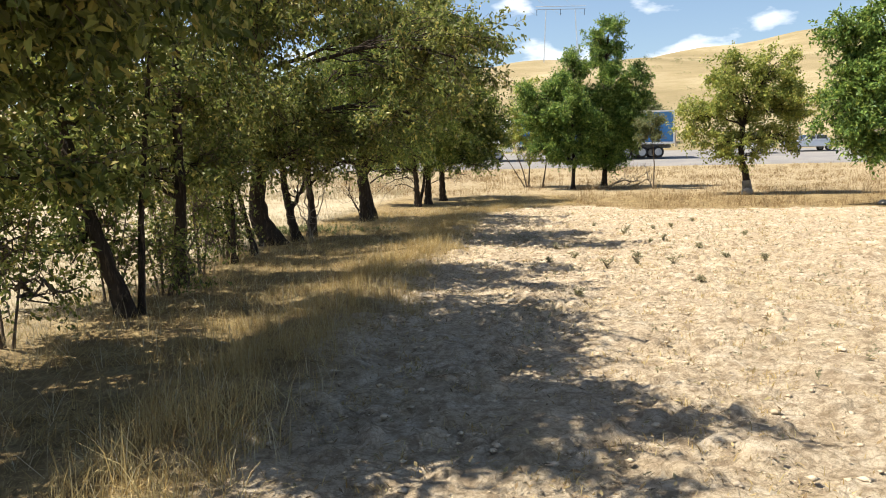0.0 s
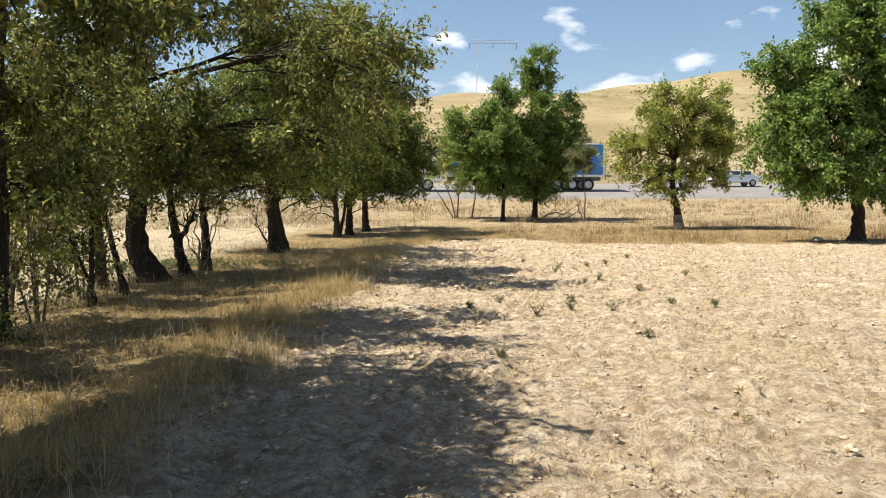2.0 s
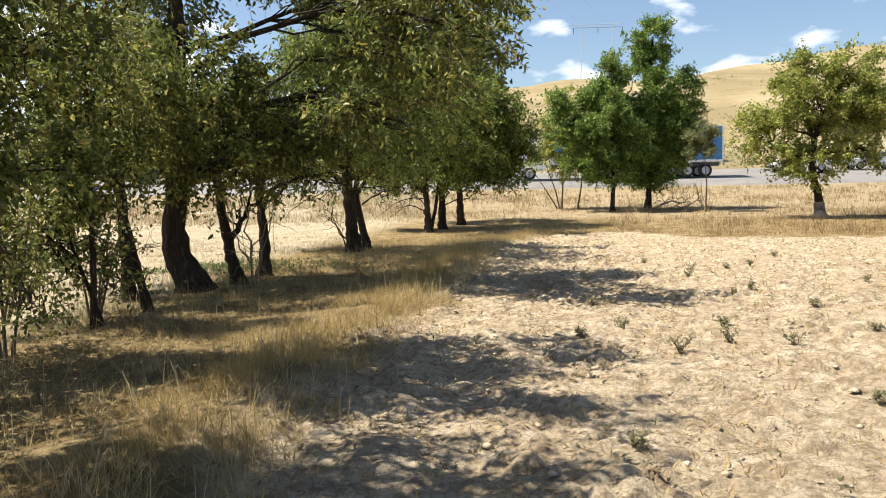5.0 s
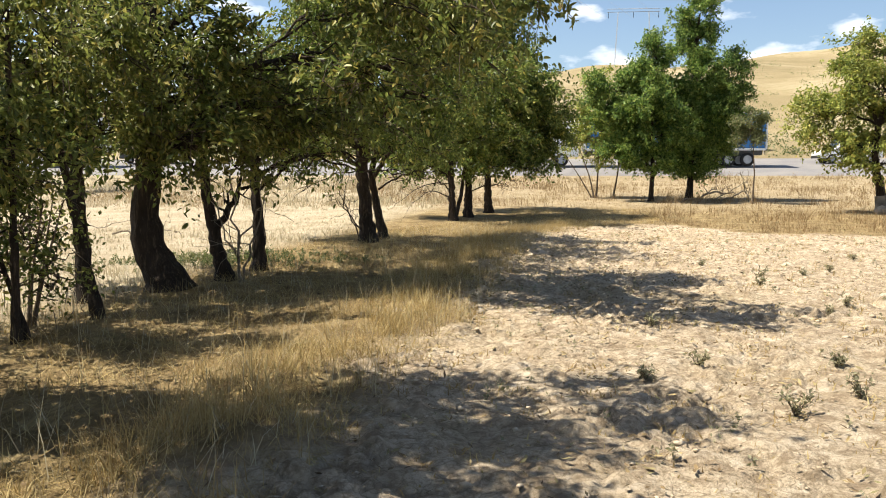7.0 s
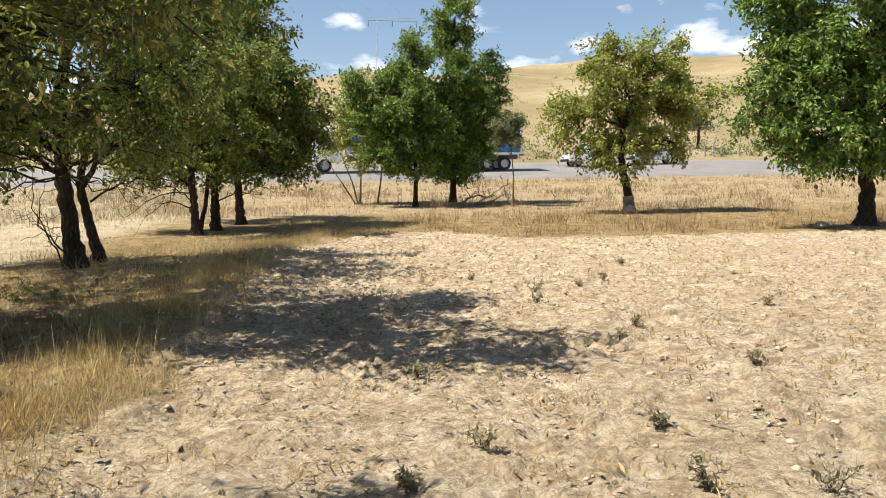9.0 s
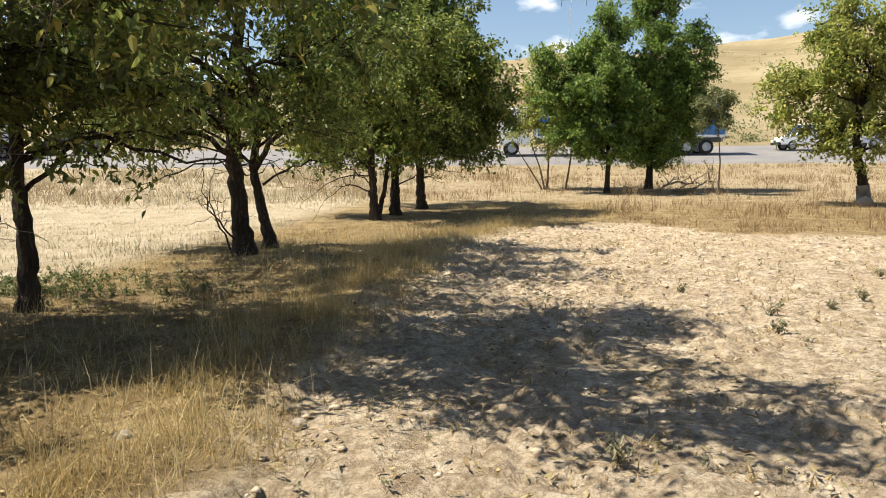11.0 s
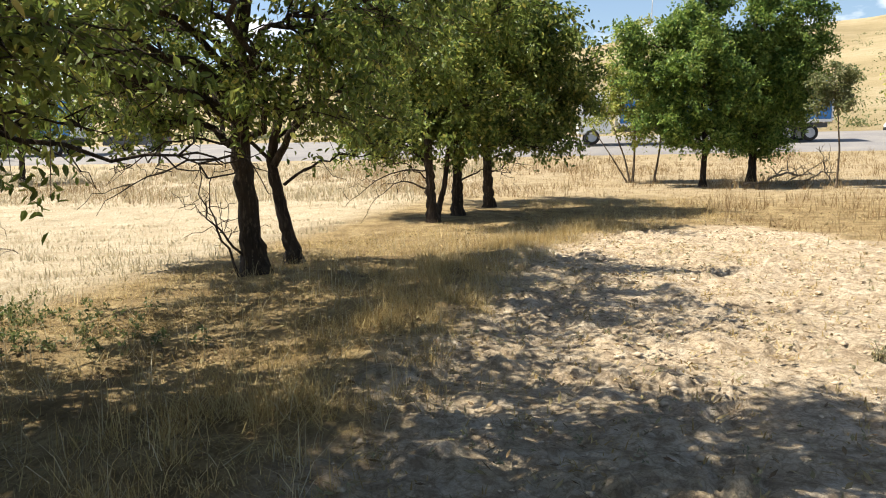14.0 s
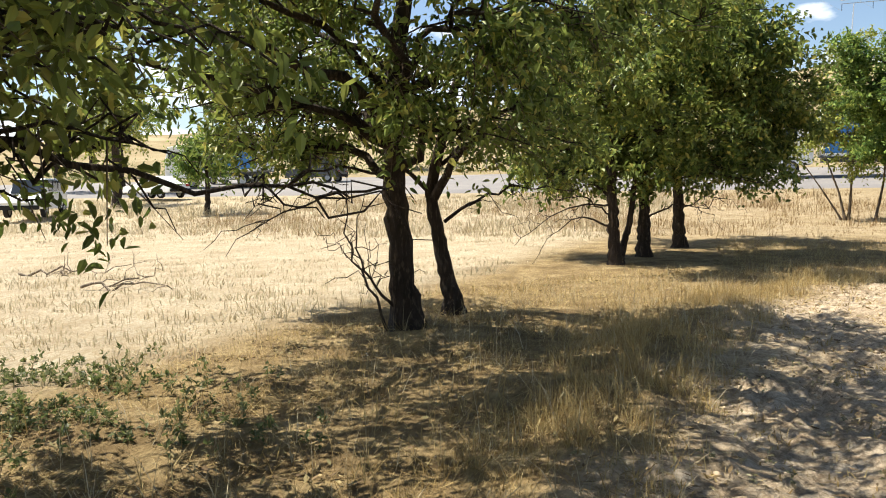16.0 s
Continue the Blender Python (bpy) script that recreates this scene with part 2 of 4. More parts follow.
def tube(bd, pts, radii, sides=6, rough=None):
    """A tapered tube along a polyline, closed at its far end. rough: a random state, for a knobbly, ridged skin."""
    pts, radii = np.asarray(pts, float), np.asarray(radii, float)
    tan = np.gradient(pts, axis=0)
    tan /= np.linalg.norm(tan, axis=1)[:, None] + 1e-9
    ref = np.array([0.0, 1.0, 0.0]) if abs(tan[0][2]) > 0.7 else np.array([0.0, 0.0, 1.0])
    a = np.cross(tan, ref)
    a /= np.linalg.norm(a, axis=1)[:, None] + 1e-9
    b2 = np.cross(tan, a)
    th = np.linspace(0, 2 * np.pi, sides, endpoint=False)
    rr = np.repeat(radii[:, None], sides, 1)
    if rough is not None:
        rr = rr * (1 + rough.uniform(-0.09, 0.09, (1, sides)) + rough.uniform(-0.06, 0.06, rr.shape))
    ring = pts[:, None] + rr[:, :, None] * (a[:, None] * np.cos(th)[None, :, None] + b2[:, None] * np.sin(th)[None, :, None])
    n = len(pts)
    i, j = np.meshgrid(np.arange(n - 1), np.arange(sides), indexing="ij")
    k = (j + 1) % sides
    q = np.stack([i * sides + j, i * sides + k, (i + 1) * sides + k, (i + 1) * sides + j], -1).reshape(-1, 4)
    bd.add(ring.reshape(-1, 3), q)
    bd.add(ring[-1], [list(range(sides))])


def part(name, bm, material, parent, label=""):
    """One mesh object under a thing or under a part. bm: a bmesh or a Build."""
    if isinstance(bm, Build):
        me = bm.mesh(name, material, True)
    else:
        me = bpy.data.meshes.new(name)
        bm.to_mesh(me)
        bm.free()
        me.materials.append(material)
    ob = new(name, me)
    ob.parent = parent
    return tagged(ob, label)


def thing(name, at, label, category, group="", turn=0.0):
    ob = new(name)
    ob.matrix_world = pose(*at, 0, 0, turn)
    return tagged(ob, label, category, group)


def unit(v):
    return v / (np.linalg.norm(v, axis=-1, keepdims=True) + 1e-9)


# ---------------------------------------------------------------- lie of the land
Y_Z = np.array([(-80, -0.6), (0, 0), (28, 0), (34, 0.1), (42, 0.32), (50, 0.72), (57, 1.3), (60, 1.55), (66, 2.05), (74, 2.8),
                (80, 3.5), (90, 4.9), (105, 7.6), (150, 16.0), (220, 27.5), (350, 47.5), (470, 54.0), (900, 45.0)])
EDGE = np.array([(-80, -1.3), (4.4, -1.2), (7, -1.0), (12, -0.45), (14, -0.05), (17, 0.2), (20, 0.5), (23.4, 0.85), (26, 1.3), (29, 3.4), (30, 5.2)])


def field_far(x):
    """The y at which the bare field ends, for a given x."""
    return np.interp(x, [-10, 1.2, 3.4, 5.2, 6.4, 9, 14, 30, 60], [20, 26, 28.6, 29.6, 26.6, 25.9, 25.0, 23.0, 20.0])


def edge_x(y):
    return np.interp(y, EDGE[:, 0], EDGE[:, 1])


def gz(x, y):
    """Height of the ground, without its fine lumps."""
    x, y = np.asarray(x, float), np.asarray(y, float)
    z = np.interp(y, Y_Z[:, 0], Y_Z[:, 1])
    side = np.interp(x, [-400, -60, 30, 80, 170, 400], [0.55, 0.8, 0.97, 1.03, 1.22, 1.25])
    far = np.clip((y - 85) / 60, 0, 1)
    z = z * (1 + far * (side - 1))
    z = z + far * (1.6 * np.sin(x * 0.045 + y * 0.02) + 0.9 * np.sin(x * 0.11 - y * 0.05 + 1.0))
    ridge = np.exp(-((x - edge_x(y) + 0.35) / 0.5) ** 2) * 0.07 * np.clip((30 - y) / 4, 0, 1)
    z = z + ridge - 0.10 * np.clip((-3.8 - x) / 2.5, 0, 1) * np.clip((45 - y) / 10, 0, 1)
    return z


def bare(x, y):
    """1 on the bare tilled field, 0 on straw."""
    wob = 0.18 * np.sin(y * 2.1) + 0.12 * np.sin(y * 5.3 + x)
    a = np.clip((x - edge_x(y) + wob) / 0.5 + 0.5, 0, 1)
    return a * np.clip((field_far(x) - y + wob * 2) / 1.0 + 0.5, 0, 1)


def fractal(x, y, seed, octaves):
    """Cheap lumpy noise: sums of sines turned at random."""
    rs = np.random.RandomState(seed)
    out = np.zeros_like(x)
    for wave, amp in octaves:
        for _ in range(5):
            th, ph = rs.uniform(0, 2 * np.pi, 2)
            k = 2 * np.pi / (wave * rs.uniform(0.75, 1.3))
            out += amp / 5 * 1.6 * np.sin((x * np.cos(th) + y * np.sin(th)) * k + ph + 1.3 * np.sin(k * 0.37 * (y * np.cos(th) - x * np.sin(th)) + ph * 2))
    return out


def plates(x, y, cell, seed):
    """Domed, unevenly set crust plates between sunken joints: 0 in a joint, up to 1 on a high plate."""
    n = 512
    rs = np.random.RandomState(seed)
    jx, jy, lev = rs.uniform(0.1, 0.9, (n, n)), rs.uniform(0.1, 0.9, (n, n)), rs.uniform(0.25, 1.0, (n, n)) ** 1.5
    wx = x / cell + 0.35 * np.sin(y / cell * 1.9 + np.sin(x / cell))
    wy = y / cell + 0.35 * np.sin(x / cell * 2.3 + np.sin(y / cell * 1.3))
    ix, iy = np.floor(wx).astype(int), np.floor(wy).astype(int)
    f1, f2, top = np.full(x.shape, 9.0), np.full(x.shape, 9.0), np.zeros(x.shape)
    for a in (-1, 0, 1):
        for b in (-1, 0, 1):
            u, v = (ix + a) % n, (iy + b) % n
            d = np.hypot(ix + a + jx[u, v] - wx, iy + b + jy[u, v] - wy)
            near = d < f1
            f2 = np.where(near, f1, np.minimum(f2, d))
            top = np.where(near, lev[u, v], top)
            f1 = np.where(near, d, f1)
    return top * np.clip((f2 - f1) / 0.45, 0, 1) ** 0.6


def spread(stops):
    """Grid lines: (from, step) pairs, with the last entry as the end."""
    out = []
    for (a, s), (e, _) in zip(stops[:-1], stops[1:]):
        out += list(np.linspace(a, e, max(1, round((e - a) / s)), endpoint=False))
    return np.array(out + [stops[-1][0]])


def build_ground():
    xs = spread([(-900, 60), (-300, 20), (-60, 4), (-12, 0.5), (-5, 0.12), (-1.6, 0.042), (5, 0.10), (9, 0.3), (22, 1.5), (60, 8), (300, 60), (900, 0)])
    ys = spread([(-200, 20), (-40, 4), (-4, 0.5), (2.5, 0.042), (20, 0.12), (30, 0.35), (60, 1.2), (110, 5), (520, 30), (900, 0)])
    X, Y = np.meshgrid(xs, ys)
    br = bare(X, Y)
    near = np.clip((34 - Y) / 6, 0, 1) * np.clip((24 - np.abs(X)) / 6, 0, 1) * np.clip((Y + 3) / 3, 0, 1)
    crust = 0.075 * (plates(X, Y, 0.19, 8) - 0.35) * np.clip(0.75 + fractal(X, Y, 9, [(1.7, 0.7)]), 0.25, 1.3)
    lump = (fractal(X, Y, 3, [(0.9, 0.024), (0.42, 0.014)]) + crust) * br + fractal(X, Y, 5, [(1.6, 0.035), (0.5, 0.012)]) * (1 - br)
    Z = gz(X, Y) + lump * near
    ny, nx = X.shape
    i, j = np.meshgrid(np.arange(ny - 1), np.arange(nx - 1), indexing="ij")
    q = np.stack([i * nx + j, i * nx + j + 1, (i + 1) * nx + j + 1, (i + 1) * nx + j], -1).reshape(-1, 4)
    bd = Build()
    bd.add(np.stack([X, Y, Z], -1).reshape(-1, 3), q)
    me = bd.mesh("ground", EARTH, True)
    for name, val in (("straw", 1 - br), ("meadow", np.clip((-3.6 + 0.1 * np.clip(Y - 20, 0, 30) - X) / 1.2, 0, 1) + 0.45 * np.clip((Y - 33) / 6, 0, 1) * (1 - br)), ("hill", np.clip((Y - 52) / 12, 0, 1))):
        at = me.attributes.new(name, "FLOAT", "POINT")
        at.data.foreach_set("value", val.ravel().astype(np.float32))
    tagged(new("ground", me), "bare crumbly soil, straw and dry hillside", "ground", kind="structure")


build_ground()


def build_road():
    xs, ys = np.linspace(-260, 260, 105), np.array([57.6, 58.2, 61, 66, 71, 73.4, 74.0])
    X, Y = np.meshgrid(xs, ys)
    Z = gz(X, Y) + np.array([-0.25, 0.06, 0.10, 0.13, 0.10, 0.06, -0.25])[:, None]
    ny, nx = X.shape
    i, j = np.meshgrid(np.arange(ny - 1), np.arange(nx - 1), indexing="ij")
    q = np.stack([i * nx + j, i * nx + j + 1, (i + 1) * nx + j + 1, (i + 1) * nx + j], -1).reshape(-1, 4)
    bd = Build()
    bd.add(np.stack([X, Y, Z], -1).reshape(-1, 3), q)
    tagged(new("road", bd.mesh("road", ASPHALT, True)), "pale grey worn asphalt road below dry hill", "road", kind="structure")


build_road()


# ---------------------------------------------------------------- trees
def leaves(bd, at, way, size, rs, droop=0.35, fine=False):
    """One folded leaf at each place: kite-shaped, or with a rounder outline where it is fine."""
    n = len(at)
    d = unit(way + rs.normal(0, 0.35, (n, 3)) - np.array([0, 0, droop]))
    up = unit(rs.normal(0, 0.75, (n, 3)) + np.array([0, 0, 0.8]))
    s = unit(np.cross(d, up))
    nrm = np.cross(s, d)
    L = size * rs.uniform(0.65, 1.25, (n, 1))
    W = L * rs.uniform(0.17, 0.25, (n, 1)) if fine else L * rs.uniform(0.22, 0.32, (n, 1))
    tip = at + d * L - nrm * L * 0.12
    mid = at + d * L * 0.45
    if fine:
        low, high = at + d * L * 0.28, at + d * L * 0.66 - nrm * L * 0.04
        a1, a2 = s * W + nrm * W * 0.35, s * W * 0.85 + nrm * W * 0.3
        b1, b2 = -s * W + nrm * W * 0.35, -s * W * 0.85 + nrm * W * 0.3
        v = np.stack([at, low + a1, high + a2, tip, high + b2, low + b1], 1)
        k = np.arange(n)[:, None] * 6
        bd.add(v.reshape(-1, 3), np.concatenate([k + np.array([[0, 1, 2, 3]]), k + np.array([[0, 3, 4, 5]])]))
        return
    v = np.stack([at, mid + s * W + nrm * W * 0.35, tip, mid - s * W + nrm * W * 0.35], 1)
    bd.add(v.reshape(-1, 3), np.arange(4 * n).reshape(n, 4))


def bent(a, c, sag, n, rs, wob):
    """A bowed, slightly crooked line from a to c."""
    t = np.linspace(0, 1, n)[:, None]
    a, c = np.asarray(a, float), np.asarray(c, float)
    p = a + (c - a) * t + np.array([0, 0, 1]) * sag * np.sin(np.pi * t)
    w = rs.normal(0, wob, (n, 3)) * np.sin(np.pi * t) ** 0.5
    w[0] = w[-1] = 0
    return p + w


def tree(name, x, y, stems, lobes, label, leaf=LEAF_ROW, bark=BARK, seed=1, twigs=900, per=16, size=0.075, seconds=24,
         twig_len=0.44, droop=0.35, spray=0.15, limbs=(), group="", category="tree", fine=False, gap=0.13, clump=1.0):
    """stems: polylines ((dx, dy, z) ...), foot radius, top radius, from the tree's foot. lobes: crown masses (dx, dy, z, rx, ry, rz).
    limbs: extra bare branches ((dx, dy, z) ...), radius. twigs: how many leafy twigs in all, shared out by the lobes' volume."""
    rs = np.random.RandomState(seed)
    base = thing(name, (x, y, float(gz(x, y))), label, category, group)
    nodes = []
    for line, r0, r1 in stems:
        bd = Build()
        p = np.array(line, float)
        t = np.linspace(0, 1, 26)
        q = np.stack([np.interp(t, np.linspace(0, 1, len(p)), p[:, k]) for k in range(3)], 1)
        ker = np.array([0.25, 0.5, 0.25])
        sm = q.copy()
        for _ in range(2):
            for k in range(3):
                sm[1:-1, k] = np.convolve(sm[:, k], ker, "valid")
        sm[1:-1] += rs.normal(0, 0.07 * r0, (24, 3)) * np.array([1, 1, 0.3])
        rad = r0 + (r1 - r0) * t ** 0.8
        rad *= 1 + rs.uniform(-0.06, 0.09, 26)
        rad[0], rad[1], rad[2] = rad[0] * 1.55, rad[1] * 1.2, rad[2] * 1.06
        sm[0, 2] = -0.12
        tube(bd, sm, rad, 14 if r0 > 0.09 else 7, rs)
        part("trunk", bd, bark, base)
        nodes.append((sm, rad))
    wood, twig, crown = Build(), Build(), Build()
    for line, r0 in limbs:
        p = np.array(line, float)
        t = np.linspace(0, 1, 12)
        q = np.stack([np.interp(t, np.linspace(0, 1, len(p)), p[:, k]) for k in range(3)], 1) + rs.normal(0, 0.011 * np.linalg.norm(p[-1] - p[0]), (12, 3))
        bough = Build()
        tube(bough, q, r0 * (1 - 0.85 * t), 7)
        for _ in range(9):
            k = rs.randint(3, 11)
            e = q[k] + rs.normal(0, 0.22, 3) + 0.25 * unit(q[-1] - q[0]) + np.array([0, 0, -0.04])
            tube(bough, bent(q[k], e, 0.05, 7, rs, 0.045), np.linspace(r0 * 0.3, 0.003, 7), 4)
        part("limb", bough, bark, base)
    vol = np.array([a[3] * a[4] * a[5] for a in lobes]) ** 0.8
    for lobe, share in zip(lobes, vol / vol.sum()):
        c, rad = np.array(lobe[:3]), np.array(lobe[3:])
        best = min(((np.linalg.norm((s[k] - c) * [1, 1, 0.6]) + (3 if s[k][2] > c[2] - 0.3 else 0), i, k)
                    for i, (s, _) in enumerate(nodes) for k in range(7, 26)), key=lambda e: e[0])
        s, r = nodes[best[1]]
        start, r0 = s[best[2]], r[best[2]] * 0.44
        limb = bent(start, c, 0.12 * np.linalg.norm(c - start), 9, rs, 0.05)
        bough = Build()
        tube(bough, limb, np.linspace(r0, r0 * 0.35, 9), 7)
        part("limb", bough, bark, base)
        nsec = max(6, int(seconds * (share * len(lobes)) ** 0.5))
        u = unit(rs.normal(0, 1, (nsec, 3)))
        ends = c + u * rad * rs.uniform(0.45, 1.0, (nsec, 1))
        pts, out = [], []
        for e in ends:
            st = limb[rs.randint(3, 9)]
            path = bent(st, e, 0.06 * np.linalg.norm(e - st), 8, rs, 0.05)
            tube(wood, path, np.linspace(max(r0 * 0.3, 0.012), 0.005, 8), 4)
            k = rs.uniform(0.3, 1.0, max(2, int(1.4 * twigs * share / nsec))) ** 0.7
            pts.append(np.stack([np.interp(k, np.linspace(0, 1, 8), path[:, d]) for d in range(3)], 1))
            out.append(np.repeat(unit(e - st + 0.4 * (e - c))[None], len(k), 0))
        pts, out = np.concatenate(pts), np.concatenate(out)
        n = len(pts)
        pts = pts + rs.normal(0, spray * 0.6, (n, 3))
        d = unit(out * 0.7 + rs.normal(0, 0.6, (n, 3)))
        L = twig_len * rs.uniform(0.5, 1.3, (n, 1))
        for k in range(n) if size < 0.12 else ():
            if rs.rand() < 0.3:
                tube(twig, [pts[k], pts[k] + d[k] * L[k] * 0.5 - [0, 0, 0.02], pts[k] + d[k] * L[k] - [0, 0, L[k, 0] * droop * 0.5]], [0.006, 0.004, 0.002], 3)
        t = (np.arange(per) + 0.5) / per
        at = pts[:, None] + d[:, None] * L[:, None] * t[None, :, None]
        at[..., 2] -= (L * droop * 0.5) * t[None] ** 2
        side = unit(np.cross(d, rs.normal(0, 1, (n, 3))))
        way = d[:, None] * 0.5 + side[:, None] * np.where(np.arange(per) % 2, 1.0, -1.0)[None, :, None]
        at = at.reshape(-1, 3) + rs.normal(0, 0.035, (n * per, 3))
        # headroom over the footpath beside the row
        gx, gy = at[:, 0] + x, at[:, 1] + y
        keep = (at[:, 2] > 0.12) & ~((gx > 0.0) & (gx < 2.3) & (gy < 17.0) & (at[:, 2] < 2.1))
        # leaves gather in clumps, with gaps between
        q = at / gap
        hold = np.sin(q[:, 0] + 1.7 * np.sin(q[:, 1] * 0.8 + seed)) + np.sin(q[:, 1] * 1.1 + 1.7 * np.sin(q[:, 2] * 0.9)) + np.sin(q[:, 2] * 1.3 + 1.7 * np.sin(q[:, 0] * 0.7 + 2))
        keep &= hold + rs.uniform(-0.5, 0.5, len(at)) > -clump
        leaves(crown, at[keep], way.reshape(-1, 3)[keep], size, rs, droop, fine)
    tagged(part("branchwork", wood, bark, base), kind="stuff")
    if twig.count:
        tagged(part("twigwork", twig, TWIG, base), kind="stuff")
    ob = new("crown", crown.mesh("crown", leaf, False))
    ob.parent = base
    tagged(ob, kind="stuff")
    return base


ROW = "row of elms beside the field"
L_ROW = "dark-barked elm with olive green drooping leafy crown"
# near end of the row, behind and beside the start
# this first elm stays out of view, added for its shade on the ground
tree("elm_tree", -3.9, 1.0, [([(0, 0, 0), (0.1, 0.1, 2), (0.2, 0.1, 4.2)], 0.13, 0.05)],
     [(0.9, 0, 4.0, 2.0, 2.0, 1.6), (0.9, 1.2, 3.2, 1.5, 1.4, 1.0), (-1.2, 1.2, 3.8, 1.8, 1.5, 1.2)], L_ROW, seed=11, twigs=2000, group=ROW, size=0.1)
tree("elm_tree", -3.8, 4.9, [([(0, 0, 0), (-0.1, 0.1, 1.6), (0.3, 0, 4.0)], 0.12, 0.05)],
     [(1.0, 0.0, 4.3, 2.0, 1.9, 1.6), (-1.6, -0.6, 3.7, 1.8, 1.6, 1.2), (0.4, -0.8, 3.4, 1.6, 1.3, 1.1), (-0.2, 0.6, 2.6, 2.0, 1.7, 1.0), (1.4, -0.2, 3.0, 1.3, 1.4, 0.8), (0.0, 1.5, 1.5, 0.9, 0.8, 0.7), (0.4, 1.4, 2.8, 1.5, 1.2, 0.8), (1.2, 1.9, 3.6, 1.3, 1.0, 0.9), (1.3, 1.5, 4.1, 1.8, 1.4, 1.2), (-0.2, 0.4, 6.2, 1.8, 1.8, 1.3)],
     L_ROW, seed=12, clump=0.65, twigs=6000, group=ROW, per=14, size=0.105)
tree("elm_tree", -3.45, 8.2, [([(0, 0, 0), (-0.35, 0.05, 1.0), (-0.72, 0.2, 2.2), (-0.6, 0.3, 3.6)], 0.10, 0.05),
                             ([(0.1, 0.15, 0), (0.1, 0.3, 1.2), (0.3, 0.4, 3.2)], 0.045, 0.025)],
     [(1.1, 0.0, 4.1, 1.8, 1.7, 1.4), (-0.9, 0.4, 2.5, 1.4, 1.3, 0.8), (-0.5, -0.2, 1.5, 1.3, 0.9, 0.7), (-1.6, 0.6, 1.7, 1.0, 0.9, 0.8), (-0.6, 0.0, 0.7, 0.7, 0.6, 0.4), (-0.4, 1.0, 2.3, 1.2, 0.9, 0.6), (1.3, -1.2, 4.0, 1.7, 1.3, 1.1), (-0.6, 0.0, 5.6, 1.3, 1.2, 1.1)],
     L_ROW, seed=13, clump=0.3, twigs=2100, group=ROW, size=0.085)
tree("elm_tree", -3.6, 10.3, [([(0, 0, 0), (0.08, 0, 1.2), (0.05, 0.1, 2.6), (0.2, 0.1, 4.4)], 0.095, 0.04)],
     [(1.5, 0.0, 4.1, 1.5, 1.5, 1.4), (-0.8, 0.2, 2.7, 1.4, 1.3, 0.8), (0.2, 1.0, 2.7, 1.0, 0.8, 0.8), (-0.1, 0.2, 1.6, 1.2, 1.0, 0.6), (-1.3, 0.3, 1.6, 0.9, 0.9, 0.8), (1.8, 1.2, 4.2, 1.5, 1.1, 1.1), (-0.2, 0.3, 5.6, 1.2, 1.1, 1.1)],
     L_ROW, seed=14, clump=0.3, twigs=2500, group=ROW, size=0.085)
tree("elm_sapling", -3.58, 12.9, [([(0, 0, 0), (0.03, 0, 1.0), (0.0, 0.1, 2.8)], 0.04, 0.02), ([(0.05, 0.1, 0), (-0.35, 0.2, 1.0), (-0.5, 0.3, 2.0)], 0.028, 0.012)],
     [(-0.2, 0, 2.9, 0.8, 0.7, 0.8), (-0.2, 0, 1.7, 1.0, 0.8, 0.6), (-0.5, 0.1, 0.9, 0.7, 0.6, 0.45)], "slender young elm with sparse low leafy shoots", seed=15, twigs=520, seconds=18, group=ROW, size=0.075)
tree("elm_sapling", -3.5, 14.1, [([(0, 0, 0), (-0.22, 0.1, 0.8), (-0.5, 0.2, 2.0), (-0.4, 0.2, 3.0)], 0.06, 0.025)],
     [(-0.4, 0.2, 2.9, 1.4, 1.1, 1.0), (-1.0, 0.2, 1.9, 0.9, 0.8, 0.5)], "leaning young elm with thin dark stem", seed=16, twigs=560, seconds=18, group=ROW, size=0.08)
tree("elm_tree", -3.58, 15.95, [([(0, 0, 0), (-0.18, 0.0, 0.35), (-0.33, 0.02, 0.8), (-0.26, 0.05, 1.5), (-0.2, 0.1, 2.6), (-0.2, 0.2, 4.2), (-0.2, 0.2, 6.0)], 0.23, 0.08),
                              ([(-0.6, -0.9, 0), (-0.66, -0.85, 1.2), (-0.85, -0.7, 3.0)], 0.10, 0.05)],
     [(-0.4, 0.8, 5.4, 1.6, 1.5, 1.3), (3.8, -0.9, 3.6, 1.3, 1.2, 1.2), (3.2, 1.0, 3.9, 1.4, 1.4, 1.1), (-1.4, 0.7, 4.0, 1.9, 1.2, 1.2), (0.4, -0.4, 2.9, 1.4, 0.9, 0.8),
      (-0.3, 0.6, 6.8, 1.1, 1.1, 1.0), (1.5, 1.2, 2.4, 0.9, 0.7, 0.6), (-0.6, -0.4, 2.0, 1.3, 1.0, 0.6), (2.9, -0.4, 2.6, 0.9, 0.8, 0.5), (0.8, 0.6, 2.1, 1.3, 1.1, 0.6),
      (3.5, 1.6, 4.6, 1.0, 1.2, 0.8), (2.4, 0.3, 4.7, 1.2, 1.0, 0.8), (0.6, -0.5, 1.75, 0.8, 0.7, 0.45), (-1.7, 0.3, 2.3, 1.3, 1.0, 0.8)],
     "large leaning elm with thick dark trunk and wide crown", seed=17, clump=0.5, fine=True, twigs=5000, seconds=18, group=ROW, per=14, size=0.092)
